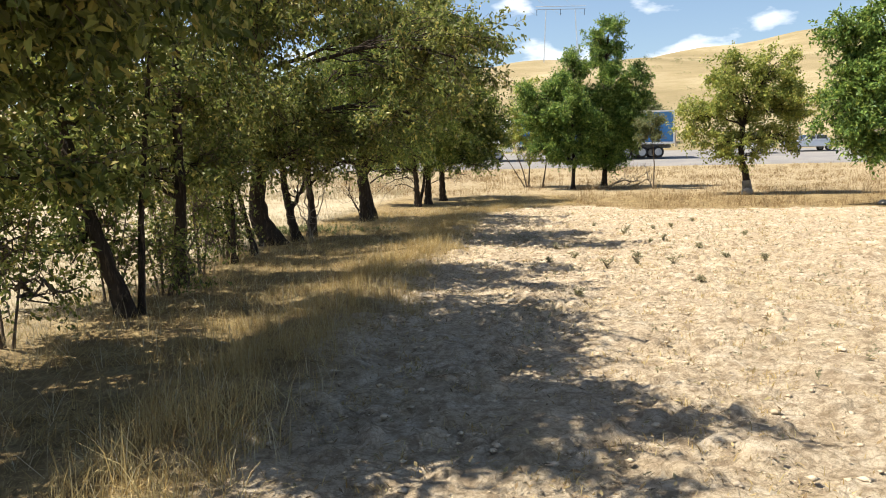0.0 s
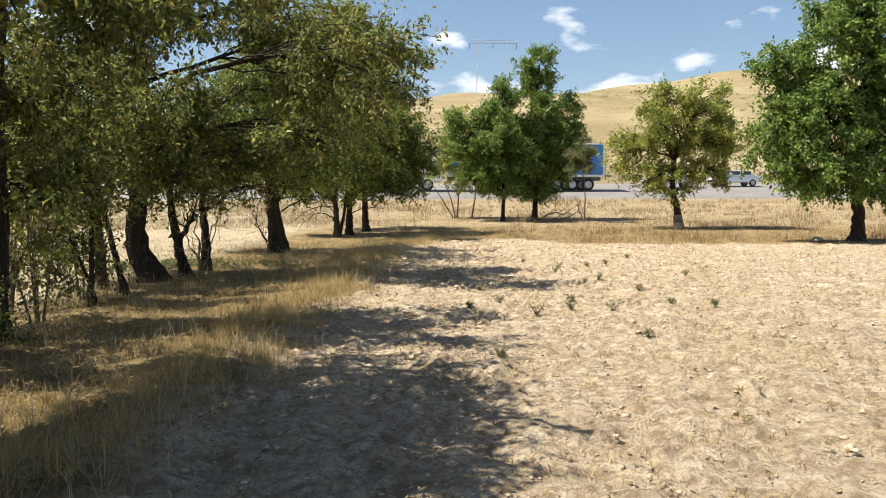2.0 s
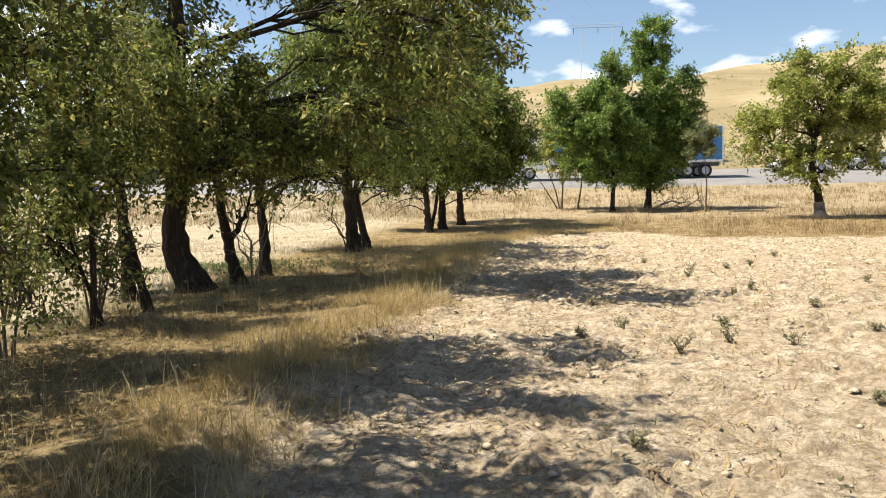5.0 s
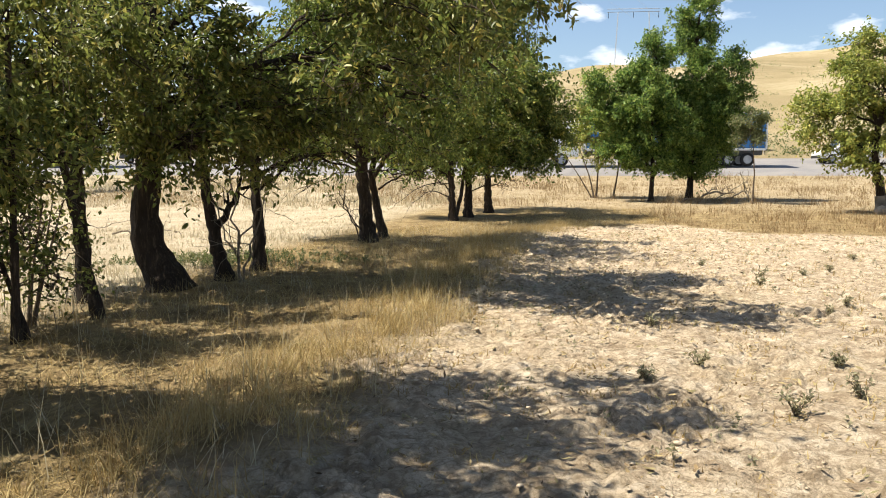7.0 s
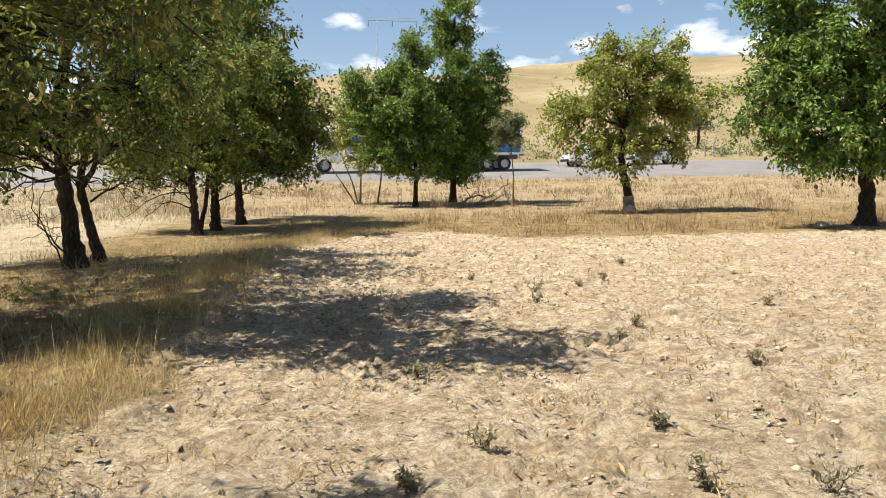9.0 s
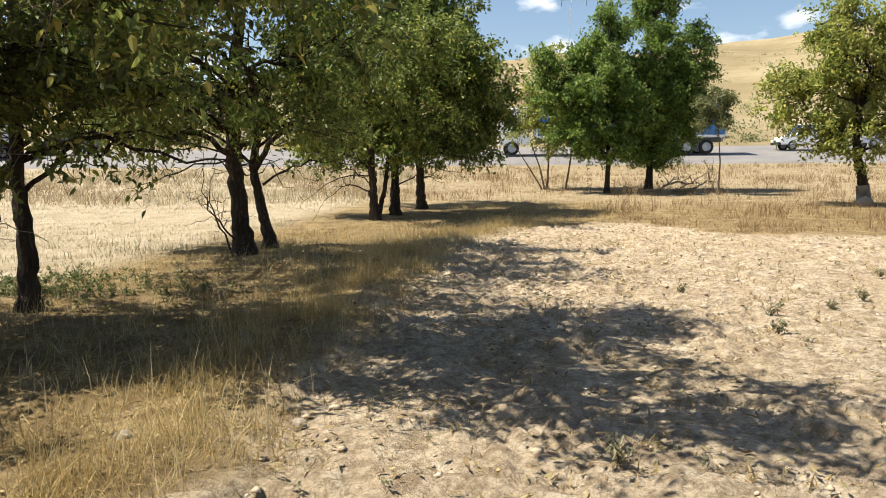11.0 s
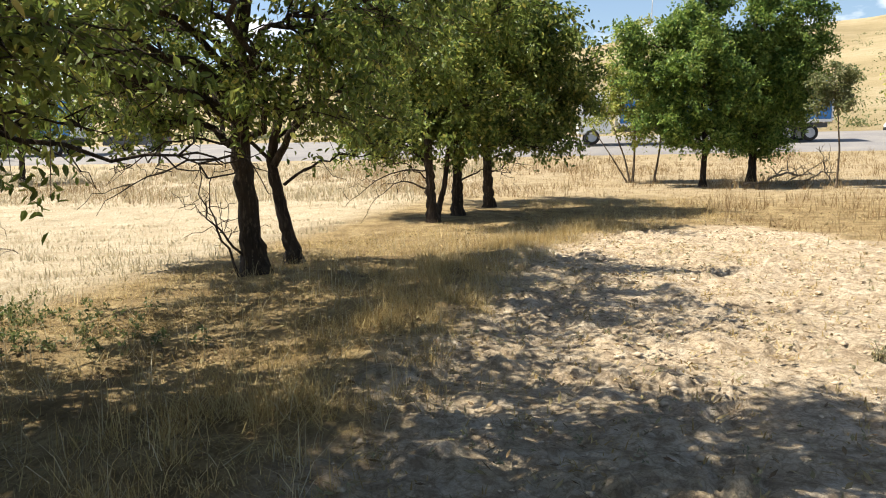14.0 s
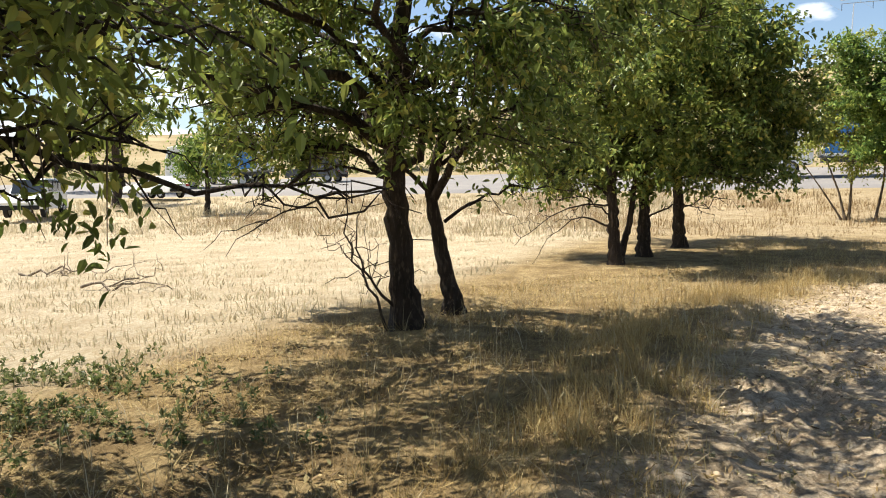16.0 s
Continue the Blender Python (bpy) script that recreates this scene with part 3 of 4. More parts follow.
tree("elm_tree", -3.2, 17.3, [([(-0.1, -0.2, 0), (-0.22, -0.2, 0.4), (-0.35, -0.2, 1.2), (-0.5, -0.1, 3)], 0.12, 0.05),
                             ([(0.05, 0.8, 0), (0.07, 0.8, 0.6), (0.0, 0.8, 1.3), (0.15, 0.7, 3.2)], 0.11, 0.05)],
     [(1.4, 1.6, 4.0, 1.5, 1.2, 1.0), (-0.8, 0.2, 2.7, 1.6, 1.4, 0.9), (0.6, 0.5, 2.3, 1.6, 1.3, 0.7), (1.7, 0.4, 2.1, 0.9, 0.9, 0.5), (-1.4, 1.0, 2.1, 1.2, 1.2, 0.6), (0.95, 1.0, 1.65, 0.6, 0.45, 0.35), (0.2, 2.0, 2.6, 1.2, 1.0, 0.6), (2.3, 0.8, 3.8, 1.4, 1.2, 1.0)],
     "twin-stemmed elm with dark forked trunks", LEAF_MID, seed=18, clump=0.1, fine=True, twigs=1700, per=13, seconds=17, group=ROW, size=0.085,
     limbs=[([(0.05, 0.1, 1.2), (0.6, 0.2, 1.6), (1.3, 0.5, 1.75), (1.9, 0.7, 1.65)], 0.025), ([(-0.2, -0.2, 0.7), (0.0, 0.0, 1.1), (0.1, 0.1, 1.6)], 0.06), ([(0.1, 0.2, 1.4), (0.9, 0.6, 1.7), (1.6, 1.3, 1.5), (2.1, 1.9, 1.45)], 0.03)])
tree("elm_tree", -2.36, 23.0, [([(0, 0, 0), (-0.06, 0, 0.7), (-0.14, 0.0, 1.5), (-0.15, 0.1, 2.6), (0.1, 0.1, 4.4)], 0.17, 0.08),
                              ([(0.12, 1.25, 0), (-0.02, 1.2, 0.7), (-0.14, 1.1, 1.5), (0.3, 1.1, 3.0)], 0.12, 0.05)],
     [(0.5, 0.2, 5.0, 2.5, 2.4, 1.4), (-1.2, -1.8, 3.6, 2.0, 1.9, 0.9), (1.7, 0.6, 3.4, 1.6, 1.8, 1.1), (-2.2, 0.8, 3.3, 1.7, 1.7, 0.9), (0.2, -2.6, 4.0, 1.9, 1.7, 1.0), (0.4, -0.4, 2.6, 1.5, 1.3, 0.5),
      (-0.9, 0.4, 2.4, 1.2, 1.0, 0.4), (1.4, -1.6, 2.9, 1.3, 1.2, 0.7), (-0.9, -3.0, 3.0, 1.2, 1.1, 0.5), (1.2, 1.2, 2.2, 1.0, 1.2, 0.45), (-2.2, 0.9, 2.5, 1.5, 1.4, 0.55), (-1.4, -1.2, 2.4, 1.2, 1.1, 0.45), (1.6, -2.1, 4.2, 1.7, 1.5, 1.0), (0.9, -0.6, 2.05, 1.4, 1.2, 0.35), (-1.9, 0.2, 2.0, 1.3, 1.2, 0.35)],
     "forked elm with two dark trunks and spreading boughs", LEAF_MID, seed=19, clump=0.4, fine=True, twigs=4500, seconds=18, group=ROW, per=13, size=0.092,
     limbs=[([(-0.05, 0, 1.9), (-0.8, -1.0, 2.45), (-1.6, -2.4, 2.6), (-2.3, -3.4, 2.35)], 0.05), ([(0.0, 1.2, 1.1), (0.4, 1.2, 1.35), (0.9, 1.1, 1.5), (1.3, 1.1, 1.5)], 0.025),
            ([(-0.1, -0.3, 0), (-0.35, -0.4, 0.6), (-0.55, -0.4, 1.1), (-0.45, -0.4, 1.8)], 0.018), ([(-0.1, -0.1, 0.2), (-0.3, -0.25, 0.5), (-0.5, -0.3, 0.9), (-0.3, -0.3, 1.5)], 0.02),
            ([(-0.1, 0, 1.6), (-0.6, -0.3, 1.75), (-1.1, -0.5, 1.6), (-1.6, -0.7, 1.2)], 0.02), ([(0, 0, 2.2), (-0.7, -1.4, 2.75), (-1.0, -3.2, 2.9), (-1.4, -4.6, 2.7)], 0.07),
            ([(-0.1, 1.1, 1.4), (0.3, 0.9, 1.9), (0.9, 0.5, 2.3), (1.6, 0.2, 2.4)], 0.06), ([(-0.15, -0.1, 1.7), (0.5, -1.2, 2.6), (0.9, -2.8, 2.9), (1.1, -4.2, 2.8)], 0.055),
            ([(-0.1, 0, 1.45), (-0.5, -0.6, 1.5), (-0.9, -1.1, 1.25), (-1.3, -1.5, 0.9)], 0.018)])
tree("elm_tree", -0.75, 31.8, [([(-0.33, -1.5, 0), (-0.38, -1.5, 1.0), (-0.5, -1.4, 3.0)], 0.14, 0.06), ([(0.04, 0.1, 0), (0.05, 0.1, 1.0), (0.1, 0.1, 3.2)], 0.15, 0.07),
                              ([(0.66, 2.3, 0), (0.62, 2.3, 1.0), (0.5, 2.2, 3.2)], 0.18, 0.07), ([(-0.3, -1.2, 0), (-0.1, -1.1, 0.8), (0.05, -1.0, 2.2)], 0.08, 0.04)],
     [(0.2, 0.0, 4.8, 2.6, 2.4, 1.5), (1.8, 0.6, 4.0, 2.0, 2.1, 1.6), (-1.6, -0.4, 3.9, 1.9, 1.9, 1.4), (0.5, 0.4, 6.6, 2.3, 2.0, 1.5), (0.4, -1.4, 2.5, 2.1, 1.5, 0.8), (2.2, 1.0, 2.4, 1.6, 1.5, 0.7), (-1.8, -0.4, 2.2, 1.7, 1.4, 0.7), (0.3, 1.0, 2.2, 1.8, 1.6, 0.6), (2.6, 0.4, 3.3, 1.3, 1.4, 1.0),
      (0.2, -0.6, 1.75, 2.0, 1.5, 0.45), (1.9, 0.6, 1.8, 1.5, 1.3, 0.5), (-1.7, -0.6, 1.7, 1.2, 1.1, 0.4),
      (1.2, -2.8, 4.2, 1.3, 1.4, 0.9), (-0.1, -3.0, 3.2, 1.5, 1.3, 0.8), (0.6, 4.0, 4.2, 2.2, 2.0, 1.2), (2.2, 3.4, 3.2, 1.4, 1.8, 0.9), (-1.2, 3.4, 3.4, 1.7, 1.8, 1.0)],
     "clump of dark elm stems under one broad crown", LEAF_MID, seed=20, clump=0.75, twigs=8200, seconds=30, group=ROW, size=0.12, per=14,
     limbs=[([(-0.4, -1.5, 1.1), (-0.9, -1.9, 1.15), (-1.5, -2.2, 0.85), (-2.1, -2.4, 0.35)], 0.022), ([(0.66, 2.2, 0.9), (1.2, 1.8, 1.2), (1.9, 1.4, 1.15)], 0.02), ([(-0.4, -1.5, 0.7), (-1.0, -1.6, 0.9), (-1.6, -1.7, 0.5)], 0.025), ([(-0.4, -1.5, 0.9), (-0.9, -1.8, 1.3), (-1.5, -1.9, 1.2)], 0.02), ([(0.1, 0.1, 0.8), (0.7, -0.3, 1.1), (1.4, -0.5, 1.0)], 0.025),
            ([(0.66, 2.2, 1.3), (1.6, 2.0, 1.6), (2.6, 1.8, 1.4)], 0.03), ([(0.1, 0, 1.5), (1.2, -0.6, 1.7), (2.4, -0.8, 1.5)], 0.03)])
# low growth between the trunks
for k, (ux, uy, uh) in enumerate([(-3.9, 6.7, 1.2), (-4.1, 9.2, 1.3), (-3.7, 11.5, 1.4), (-4.4, 12.3, 1.6), (-3.95, 13.6, 1.2), (-3.5, 9.4, 0.9), (-5.0, 13.4, 1.5)]):
    rs2 = np.random.RandomState(300 + k)
    stems = [([(a * 0.1, b * 0.1, 0), (a * 0.3, b * 0.3, uh * 0.5), (a * 0.55, b * 0.45, uh)], 0.016, 0.006) for a, b in rs2.uniform(-1, 1, (5, 2))]
    tree("elm_shrub", ux, uy, stems, [(0, 0, uh * 0.75, 0.7, 0.6, uh * 0.35), (0.2, 0, uh * 0.4, 0.55, 0.5, uh * 0.25)], "low bushy elm shoots with thin bare stems", bark=TWIG, seed=310 + k, twigs=95, seconds=12,
         size=0.06, per=12, twig_len=0.3, group="undergrowth below the elms", category="shrub")
# across the field
L_FAR = "dense bright green elm with dark trunk in dry grass"
tree("elm_tree", 6.75, 41.0, [([(0, 0, 0), (0.05, 0, 1.5), (-0.1, 0, 4.0)], 0.11, 0.05)],
     [(-0.3, 0, 3.6, 1.9, 1.8, 1.4), (-1.9, 0, 4.0, 1.2, 1.2, 1.3), (-0.6, 0, 5.4, 1.3, 1.3, 1.2), (0.2, 0.3, 6.6, 1.0, 1.0, 1.0), (-1.2, 0, 2.4, 1.3, 1.2, 0.8), (0.5, 0, 2.2, 1.2, 1.2, 0.8), (-2.4, 0, 4.9, 0.7, 0.7, 0.6), (-0.5, -0.8, 4.3, 1.3, 1.1, 1.2), (-0.2, -0.3, 1.6, 1.5, 1.3, 0.5), (0.9, -0.4, 3.0, 1.0, 1.0, 1.2)],
     L_FAR, LEAF_GREEN, seed=31, twigs=3900, size=0.13, per=13, seconds=20, droop=0.05, spray=0.15, gap=0.24, clump=1.3)
tree("elm_tree", 8.6, 42.0, [([(0, 0, 0), (0.05, 0, 1.6), (0.0, 0, 5.5), (0.2, 0, 8.0)], 0.17, 0.05)],
     [(0.0, 0, 3.4, 1.7, 1.6, 1.4), (0.1, -0.6, 5.2, 1.6, 1.4, 1.4), (0.2, 0, 7.0, 1.1, 1.1, 1.2), (0.4, 0, 8.3, 0.7, 0.7, 0.8), (-0.5, 0, 7.8, 0.6, 0.6, 0.7), (1.5, 0, 4.6, 1.1, 1.2, 1.4), (1.9, 0, 5.9, 0.6, 0.6, 0.7), (1.3, 0, 2.9, 1.2, 1.1, 0.9), (0.2, 0, 2.2, 1.4, 1.2, 0.7), (-0.9, -0.3, 4.4, 1.1, 1.0, 1.2), (0.2, -0.3, 1.5, 1.7, 1.3, 0.5), (1.9, 0, 3.9, 0.9, 0.9, 1.0), (0.9, -0.4, 3.9, 1.2, 1.0, 1.2)],
     L_FAR, LEAF_GREEN, seed=32, twigs=5000, size=0.13, per=13, seconds=20, droop=0.05, spray=0.15, gap=0.24, clump=1.3)
tree("young_elm", 4.55, 43.2, [([(0, 0, 0), (-0.2, 0, 0.9), (-0.6, 0, 2.0)], 0.045, 0.02), ([(0.1, 0, 0), (0.15, 0, 1.0), (0.2, 0, 3.0)], 0.05, 0.02), ([(0.9, 0.2, 0), (1.1, 0.2, 1.2), (1.2, 0.2, 3.0)], 0.05, 0.02), ([(-0.1, 0, 0), (-0.7, 0, 1.0), (-1.3, 0, 1.9)], 0.035, 0.015)],
     [(0.1, 0, 3.4, 1.5, 1.2, 1.4), (1.3, 0.2, 2.9, 1.3, 1.1, 1.2), (0.2, 0, 5.2, 1.1, 1.0, 1.0), (-0.9, 0, 2.8, 0.9, 0.8, 0.8), (0.5, 0, 1.9, 1.1, 0.8, 0.5)], "thin pale green multi-stemmed young elm", LEAF_YELLOW, TWIG, seed=33, twigs=900, size=0.13, per=11, seconds=22)
tree("young_elm", 10.6, 39.6, [([(0, 0, 0), (0.05, 0, 1.2), (-0.1, 0, 3.2)], 0.045, 0.015)],
     [(-0.1, 0, 3.2, 0.8, 0.75, 0.9)], "slender sapling with bare lower stem in dry grass", LEAF_GREY, TWIG, seed=34, twigs=280, size=0.11, per=12, seconds=14)
yellow_elm = tree("elm_tree", 13.55, 34.8, [([(0, 0, 0), (-0.1, 0, 0.8), (-0.33, 0, 1.6), (-0.3, 0, 3.0)], 0.17, 0.1)],
     [(-2.4, 0, 3.4, 1.6, 1.5, 1.2), (0.0, 0, 4.4, 1.8, 1.7, 1.5), (2.1, 0, 3.9, 1.8, 1.7, 1.3), (-1.2, 0, 5.6, 1.4, 1.3, 1.1), (1.1, 0, 5.7, 1.5, 1.3, 1.1), (-0.2, 0, 2.4, 1.9, 1.4, 0.8), (-1.2, 0, 4.2, 1.4, 1.4, 1.2), (1.2, 0, 4.4, 1.4, 1.4, 1.2), (-1.5, -0.2, 2.3, 1.2, 1.1, 0.7), (1.4, -0.2, 2.5, 1.3, 1.1, 0.7), (-0.2, -0.3, 1.7, 1.1, 0.9, 0.5)],
     "yellowing fan-shaped elm with thick short trunk", LEAF_YELLOW, seed=35, gap=0.24, clump=0.7, twigs=3300, size=0.13, per=11, seconds=28, droop=0.05, spray=0.15)
tree("elm_tree", 16.5, 26.7, [([(0, 0, 0), (0.05, 0, 0.8), (-0.1, 0, 2.0), (0.1, 0, 5.0)], 0.27, 0.1)],
     [(-0.2, 0, 5.0, 2.7, 2.4, 1.8), (-2.3, -0.3, 4.2, 1.8, 1.8, 1.5), (1.8, 0, 4.4, 2.0, 1.9, 1.6), (-0.5, 0, 7.0, 2.4, 2.0, 1.6), (-1.6, -0.6, 2.1, 2.0, 1.6, 1.0), (1.0, -0.8, 2.0, 1.8, 1.6, 1.0), (0.1, 0, 8.4, 1.4, 1.3, 0.9), (-2.6, 0, 5.6, 1.5, 1.4, 1.2), (-3.0, -0.3, 3.2, 1.4, 1.4, 1.1), (0.0, -0.6, 3.2, 2.0, 1.7, 1.1)],
     "broad dense green elm with thick trunk at field edge", LEAF_GREEN, seed=36, twigs=6600, size=0.14, per=13, seconds=34)
# beyond the left field and the road
for k, (tx, ty, h, w, lf) in enumerate([(-22.5, 46.5, 4.2, 1.9, LEAF_GREEN), (-33, 52, 7.5, 3.2, LEAF_YELLOW), (-40, 60, 9.0, 4.0, LEAF_GREEN), (-27, 80, 7.0, 3.2, LEAF_YELLOW), (-48, 62, 8, 3.6, LEAF_YELLOW),
                                       (-14, 82, 6.5, 3.0, LEAF_GREY), (-4, 84, 6.0, 2.6, LEAF_GREY), (21.5, 82, 5.0, 1.8, LEAF_GREY), (37, 84, 4.5, 2.2, LEAF_GREY), (46, 86, 5.0, 2.2, LEAF_GREY), (14, 83, 3.6, 2.0, LEAF_GREY), (-60, 78, 9, 4.4, LEAF_GREEN)]):
    tree("roadside_tree", tx, ty, [([(0, 0, 0), (0.05, 0, h * 0.3), (0, 0, h * 0.7)], 0.035 * h, 0.02 * h)],
         [(-0.3 * w, 0, h * 0.6, w * 0.7, w * 0.7, h * 0.26), (0.35 * w, 0, h * 0.62, w * 0.65, w * 0.6, h * 0.24), (0, 0, h * 0.8, w * 0.6, w * 0.6, h * 0.2)],
         "small leafy tree standing beside the road", lf, seed=50 + k, twigs=420, size=0.2, per=10, seconds=16, droop=0.1, spray=0.25, twig_len=0.6, group="roadside trees")


# ---------------------------------------------------------------- grasses
def blades(bd, x, y, h, w, rs, lean=0.35, simple=False):
    """Curved, tapering dry blades, each a bent strip of two pieces."""
    n = len(x)
    p = np.stack([x, y, gz(x, y) - 0.01], 1)
    th = rs.uniform(0, 2 * np.pi, n)
    s = np.stack([np.cos(th), np.sin(th), np.zeros(n)], 1) * (w * rs.uniform(0.6, 1.3, n))[:, None]
    az = rs.uniform(0, 2 * np.pi, n)
    k = np.abs(rs.normal(0, lean, n))
    d = np.stack([np.cos(az) * k, np.sin(az) * k, np.ones(n)], 1)
    d = unit(d) * h[:, None]
    m = p + d * 0.55
    t = p + d + np.stack([np.cos(az), np.sin(az), -0.5 * np.ones(n)], 1) * (h * k * 0.35)[:, None]
    if simple:
        bd.add(np.stack([p - s, p + s, t], 1).reshape(-1, 3), np.arange(3 * n).reshape(n, 3))
        return
    v = np.stack([p - s, p + s, m + s * 0.7, m - s * 0.7, t], 1)
    i = np.arange(n)[:, None] * 5
    bd.add(v.reshape(-1, 3), i + np.array([[0, 1, 2, 3]]))
    bd.f.append((i + np.array([[3, 2, 4]])) + bd.count - 5 * n)


def tufts(rs, cx, cy, per, r):
    n = len(cx)
    a, q = rs.uniform(0, 2 * np.pi, (n, per)), r * rs.uniform(0, 1, (n, per)) ** 0.6
    return (cx[:, None] + q * np.cos(a)).ravel(), (cy[:, None] + q * np.sin(a)).ravel()


def stuff(name, bd, mat, label, category):
    tagged(new(name, bd.mesh(name, mat, False)), label, category, kind="stuff")


rs = np.random.RandomState(7)
# tall tufts along the field's edge
bd = Build()
cy = rs.uniform(2, 29, 4400)
cx = edge_x(cy) - 0.45 + rs.normal(0, 0.42, 4400)
ok = fractal(cx, cy, 61, [(1.3, 0.7), (0.6, 0.6)]) > -0.12
cx, cy = cx[ok], cy[ok]
x, y = tufts(rs, cx, cy, 16, 0.11)
lush = np.clip(0.75 + fractal(x, y, 62, [(2.2, 0.6)]), 0.3, 1.35)
blades(bd, x, y, rs.uniform(0.05, 0.36, len(x)) * lush * np.repeat(rs.uniform(0.25, 1.15, len(cx)), 16), 0.0024, rs, 0.85)
stuff("verge_grass", bd, STRAW, "tall dry straw grass along field edge", "grass")
# single pale stalks
bd = Build()
n = 1500
y = rs.uniform(2, 30, n)
x = edge_x(y) + 0.3 - rs.uniform(0, 1, n) ** 1.4 * 3.6
x, y = tufts(rs, x, y, 3, 0.05)
blades(bd, x, y, rs.uniform(0.10, 0.40, len(x)), 0.0024, rs, 0.7)
stuff("dry_stalks", bd, STRAW_PALE, "thin pale dry grass stalks", "grass")
# thin straw under the trees
bd = Build()
cy = rs.uniform(1, 36, 9500)
cx = edge_x(cy) + 0.25 - rs.uniform(0, 1, 9500) * (4.0 + 0.02 * cy)
x, y = tufts(rs, cx, cy, 9, 0.2)
blades(bd, x, y, rs.uniform(0.06, 0.26, len(x)), 0.0032, rs, 2.6, True)
stuff("straw_litter", bd, STRAW, "short trampled straw under the trees", "grass")
# sunny left field
bd = Build()
n = 11000
cy = 6 + 50 * rs.uniform(0, 1, n) ** 1.15
cx = np.minimum(-3.9 + 0.1 * np.clip(cy - 20, 0, 30), 1.0) - rs.uniform(0, 1, n) ** 1.2 * (14 + cy * 0.75)
x, y = tufts(rs, cx, cy, 9, 0.28)
band = 0.5 + 0.5 * np.sin(y * 0.55 + 0.8 * np.sin(x * 0.2))
tall = rs.uniform(0.06, 0.22, len(x)) * (0.6 + 0.9 * band) * np.interp(y, [0, 21, 24, 27, 36, 39, 56], [0.9, 0.9, 0.75, 0.4, 0.4, 1.7, 1.9])
thick = 0.004 + 0.00022 * np.clip(y - 10, 0, 60)
far = y > 25
blades(bd, x[~far], y[~far], tall[~far], thick[~far], rs, 0.45)
blades(bd, x[far], y[far], tall[far], thick[far] * 1.2, rs, 0.45, True)
stuff("field_grass", bd, STRAW_PALE, "pale sunlit dry grass in open field", "grass")
# tall brown weeds between the field and the road
bd = Build()
n = 19000
cx = rs.uniform(-22, 62, n)
cy = field_far(cx) + 0.4 + rs.uniform(0, 1, n) ** 1.25 * (56.5 - field_far(cx))
ok = (cy > 26) & ~((cx < 5) & (cy < 37))
cx, cy = cx[ok], cy[ok]
x, y = tufts(rs, cx, cy, 7, 0.22)
patch = fractal(x, y, 21, [(9.0, 0.6), (3.0, 0.5)])
blades(bd, x, y, rs.uniform(0.16, 0.5, len(x)) * np.clip(0.6 + 1.3 * patch, 0.15, 1.6), 0.006 + 0.0001 * (y - 26), rs, 0.55, True)
stuff("tall_weeds", bd, WEED_BROWN, "tall brown dry weeds before the road", "grass")

# clods, straw bits and seedlings on the bare soil
bd = Build()
n = 7500
x, y = rs.uniform(-1.4, 9, n), 3 + 24 * rs.uniform(0, 1, n) ** 1.5
keep = bare(x, y) > rs.uniform(0.2, 1, n)
x, y = x[keep], y[keep]
n = len(x)
size = 0.009 + 0.034 * rs.uniform(0, 1, n) ** 7 + 0.0003 * y
octa = np.array([(1, 0, 0), (0, 1, 0), (-1, 0, 0), (0, -1, 0), (0, 0, 0.38), (0, 0, -0.6)], float)
v = octa[None] * size[:, None, None] * rs.uniform(0.6, 1.3, (n, 6, 3))
turn = rs.uniform(0, 6.28, n)
cs, sn = np.cos(turn)[:, None], np.sin(turn)[:, None]
v = np.stack([v[..., 0] * cs - v[..., 1] * sn, v[..., 0] * sn + v[..., 1] * cs, v[..., 2]], -1)
v += np.stack([x, y, gz(x, y) + 0.004], 1)[:, None]
f8 = np.array([(0, 1, 4), (1, 2, 4), (2, 3, 4), (3, 0, 4), (1, 0, 5), (2, 1, 5), (3, 2, 5), (0, 3, 5)])
bd.add(v.reshape(-1, 3), (np.arange(n)[:, None, None] * 6 + f8[None]).reshape(-1, 3))
tagged(new("soil_clods", bd.mesh("soil_clods", CLOD, True)), "crumbly pale clods on tilled soil", "soil", kind="stuff")

bd = Build()
n = 15000
x, y = rs.uniform(-0.8, 17, n), 3 + 24 * rs.uniform(0, 1, n) ** 1.2
keep = (bare(x, y) > 0.5) & (fractal(x, y, 71, [(2.5, 0.6), (0.9, 0.5)]) > -0.25)
x, y = tufts(rs, x[keep], y[keep], 5, 0.09)
blades(bd, x, y, rs.uniform(0.02, 0.075, len(x)), 0.0035 + 0.00012 * y, rs, 1.5)
stuff("soil_stubble", bd, STRAW, "short broken straw stubble on bare soil", "grass")


def sprigs(bd, x, y, h, count, size):
    """Small leafy shoots: leaves up a short stem."""
    n = len(x)
    t = rs.uniform(0.1, 1, (n, count))
    at = np.stack([np.repeat(x[:, None], count, 1), np.repeat(y[:, None], count, 1), gz(x, y)[:, None] + 0.015 + t * h[:, None]], -1)
    at[..., :2] += rs.normal(0, 0.16, (n, count, 2)) * h[:, None, None]
    way = rs.normal(0, 1, (n * count, 3)) + np.array([0, 0, 0.4])
    leaves(bd, at.reshape(-1, 3), unit(way), size, rs, -0.1)


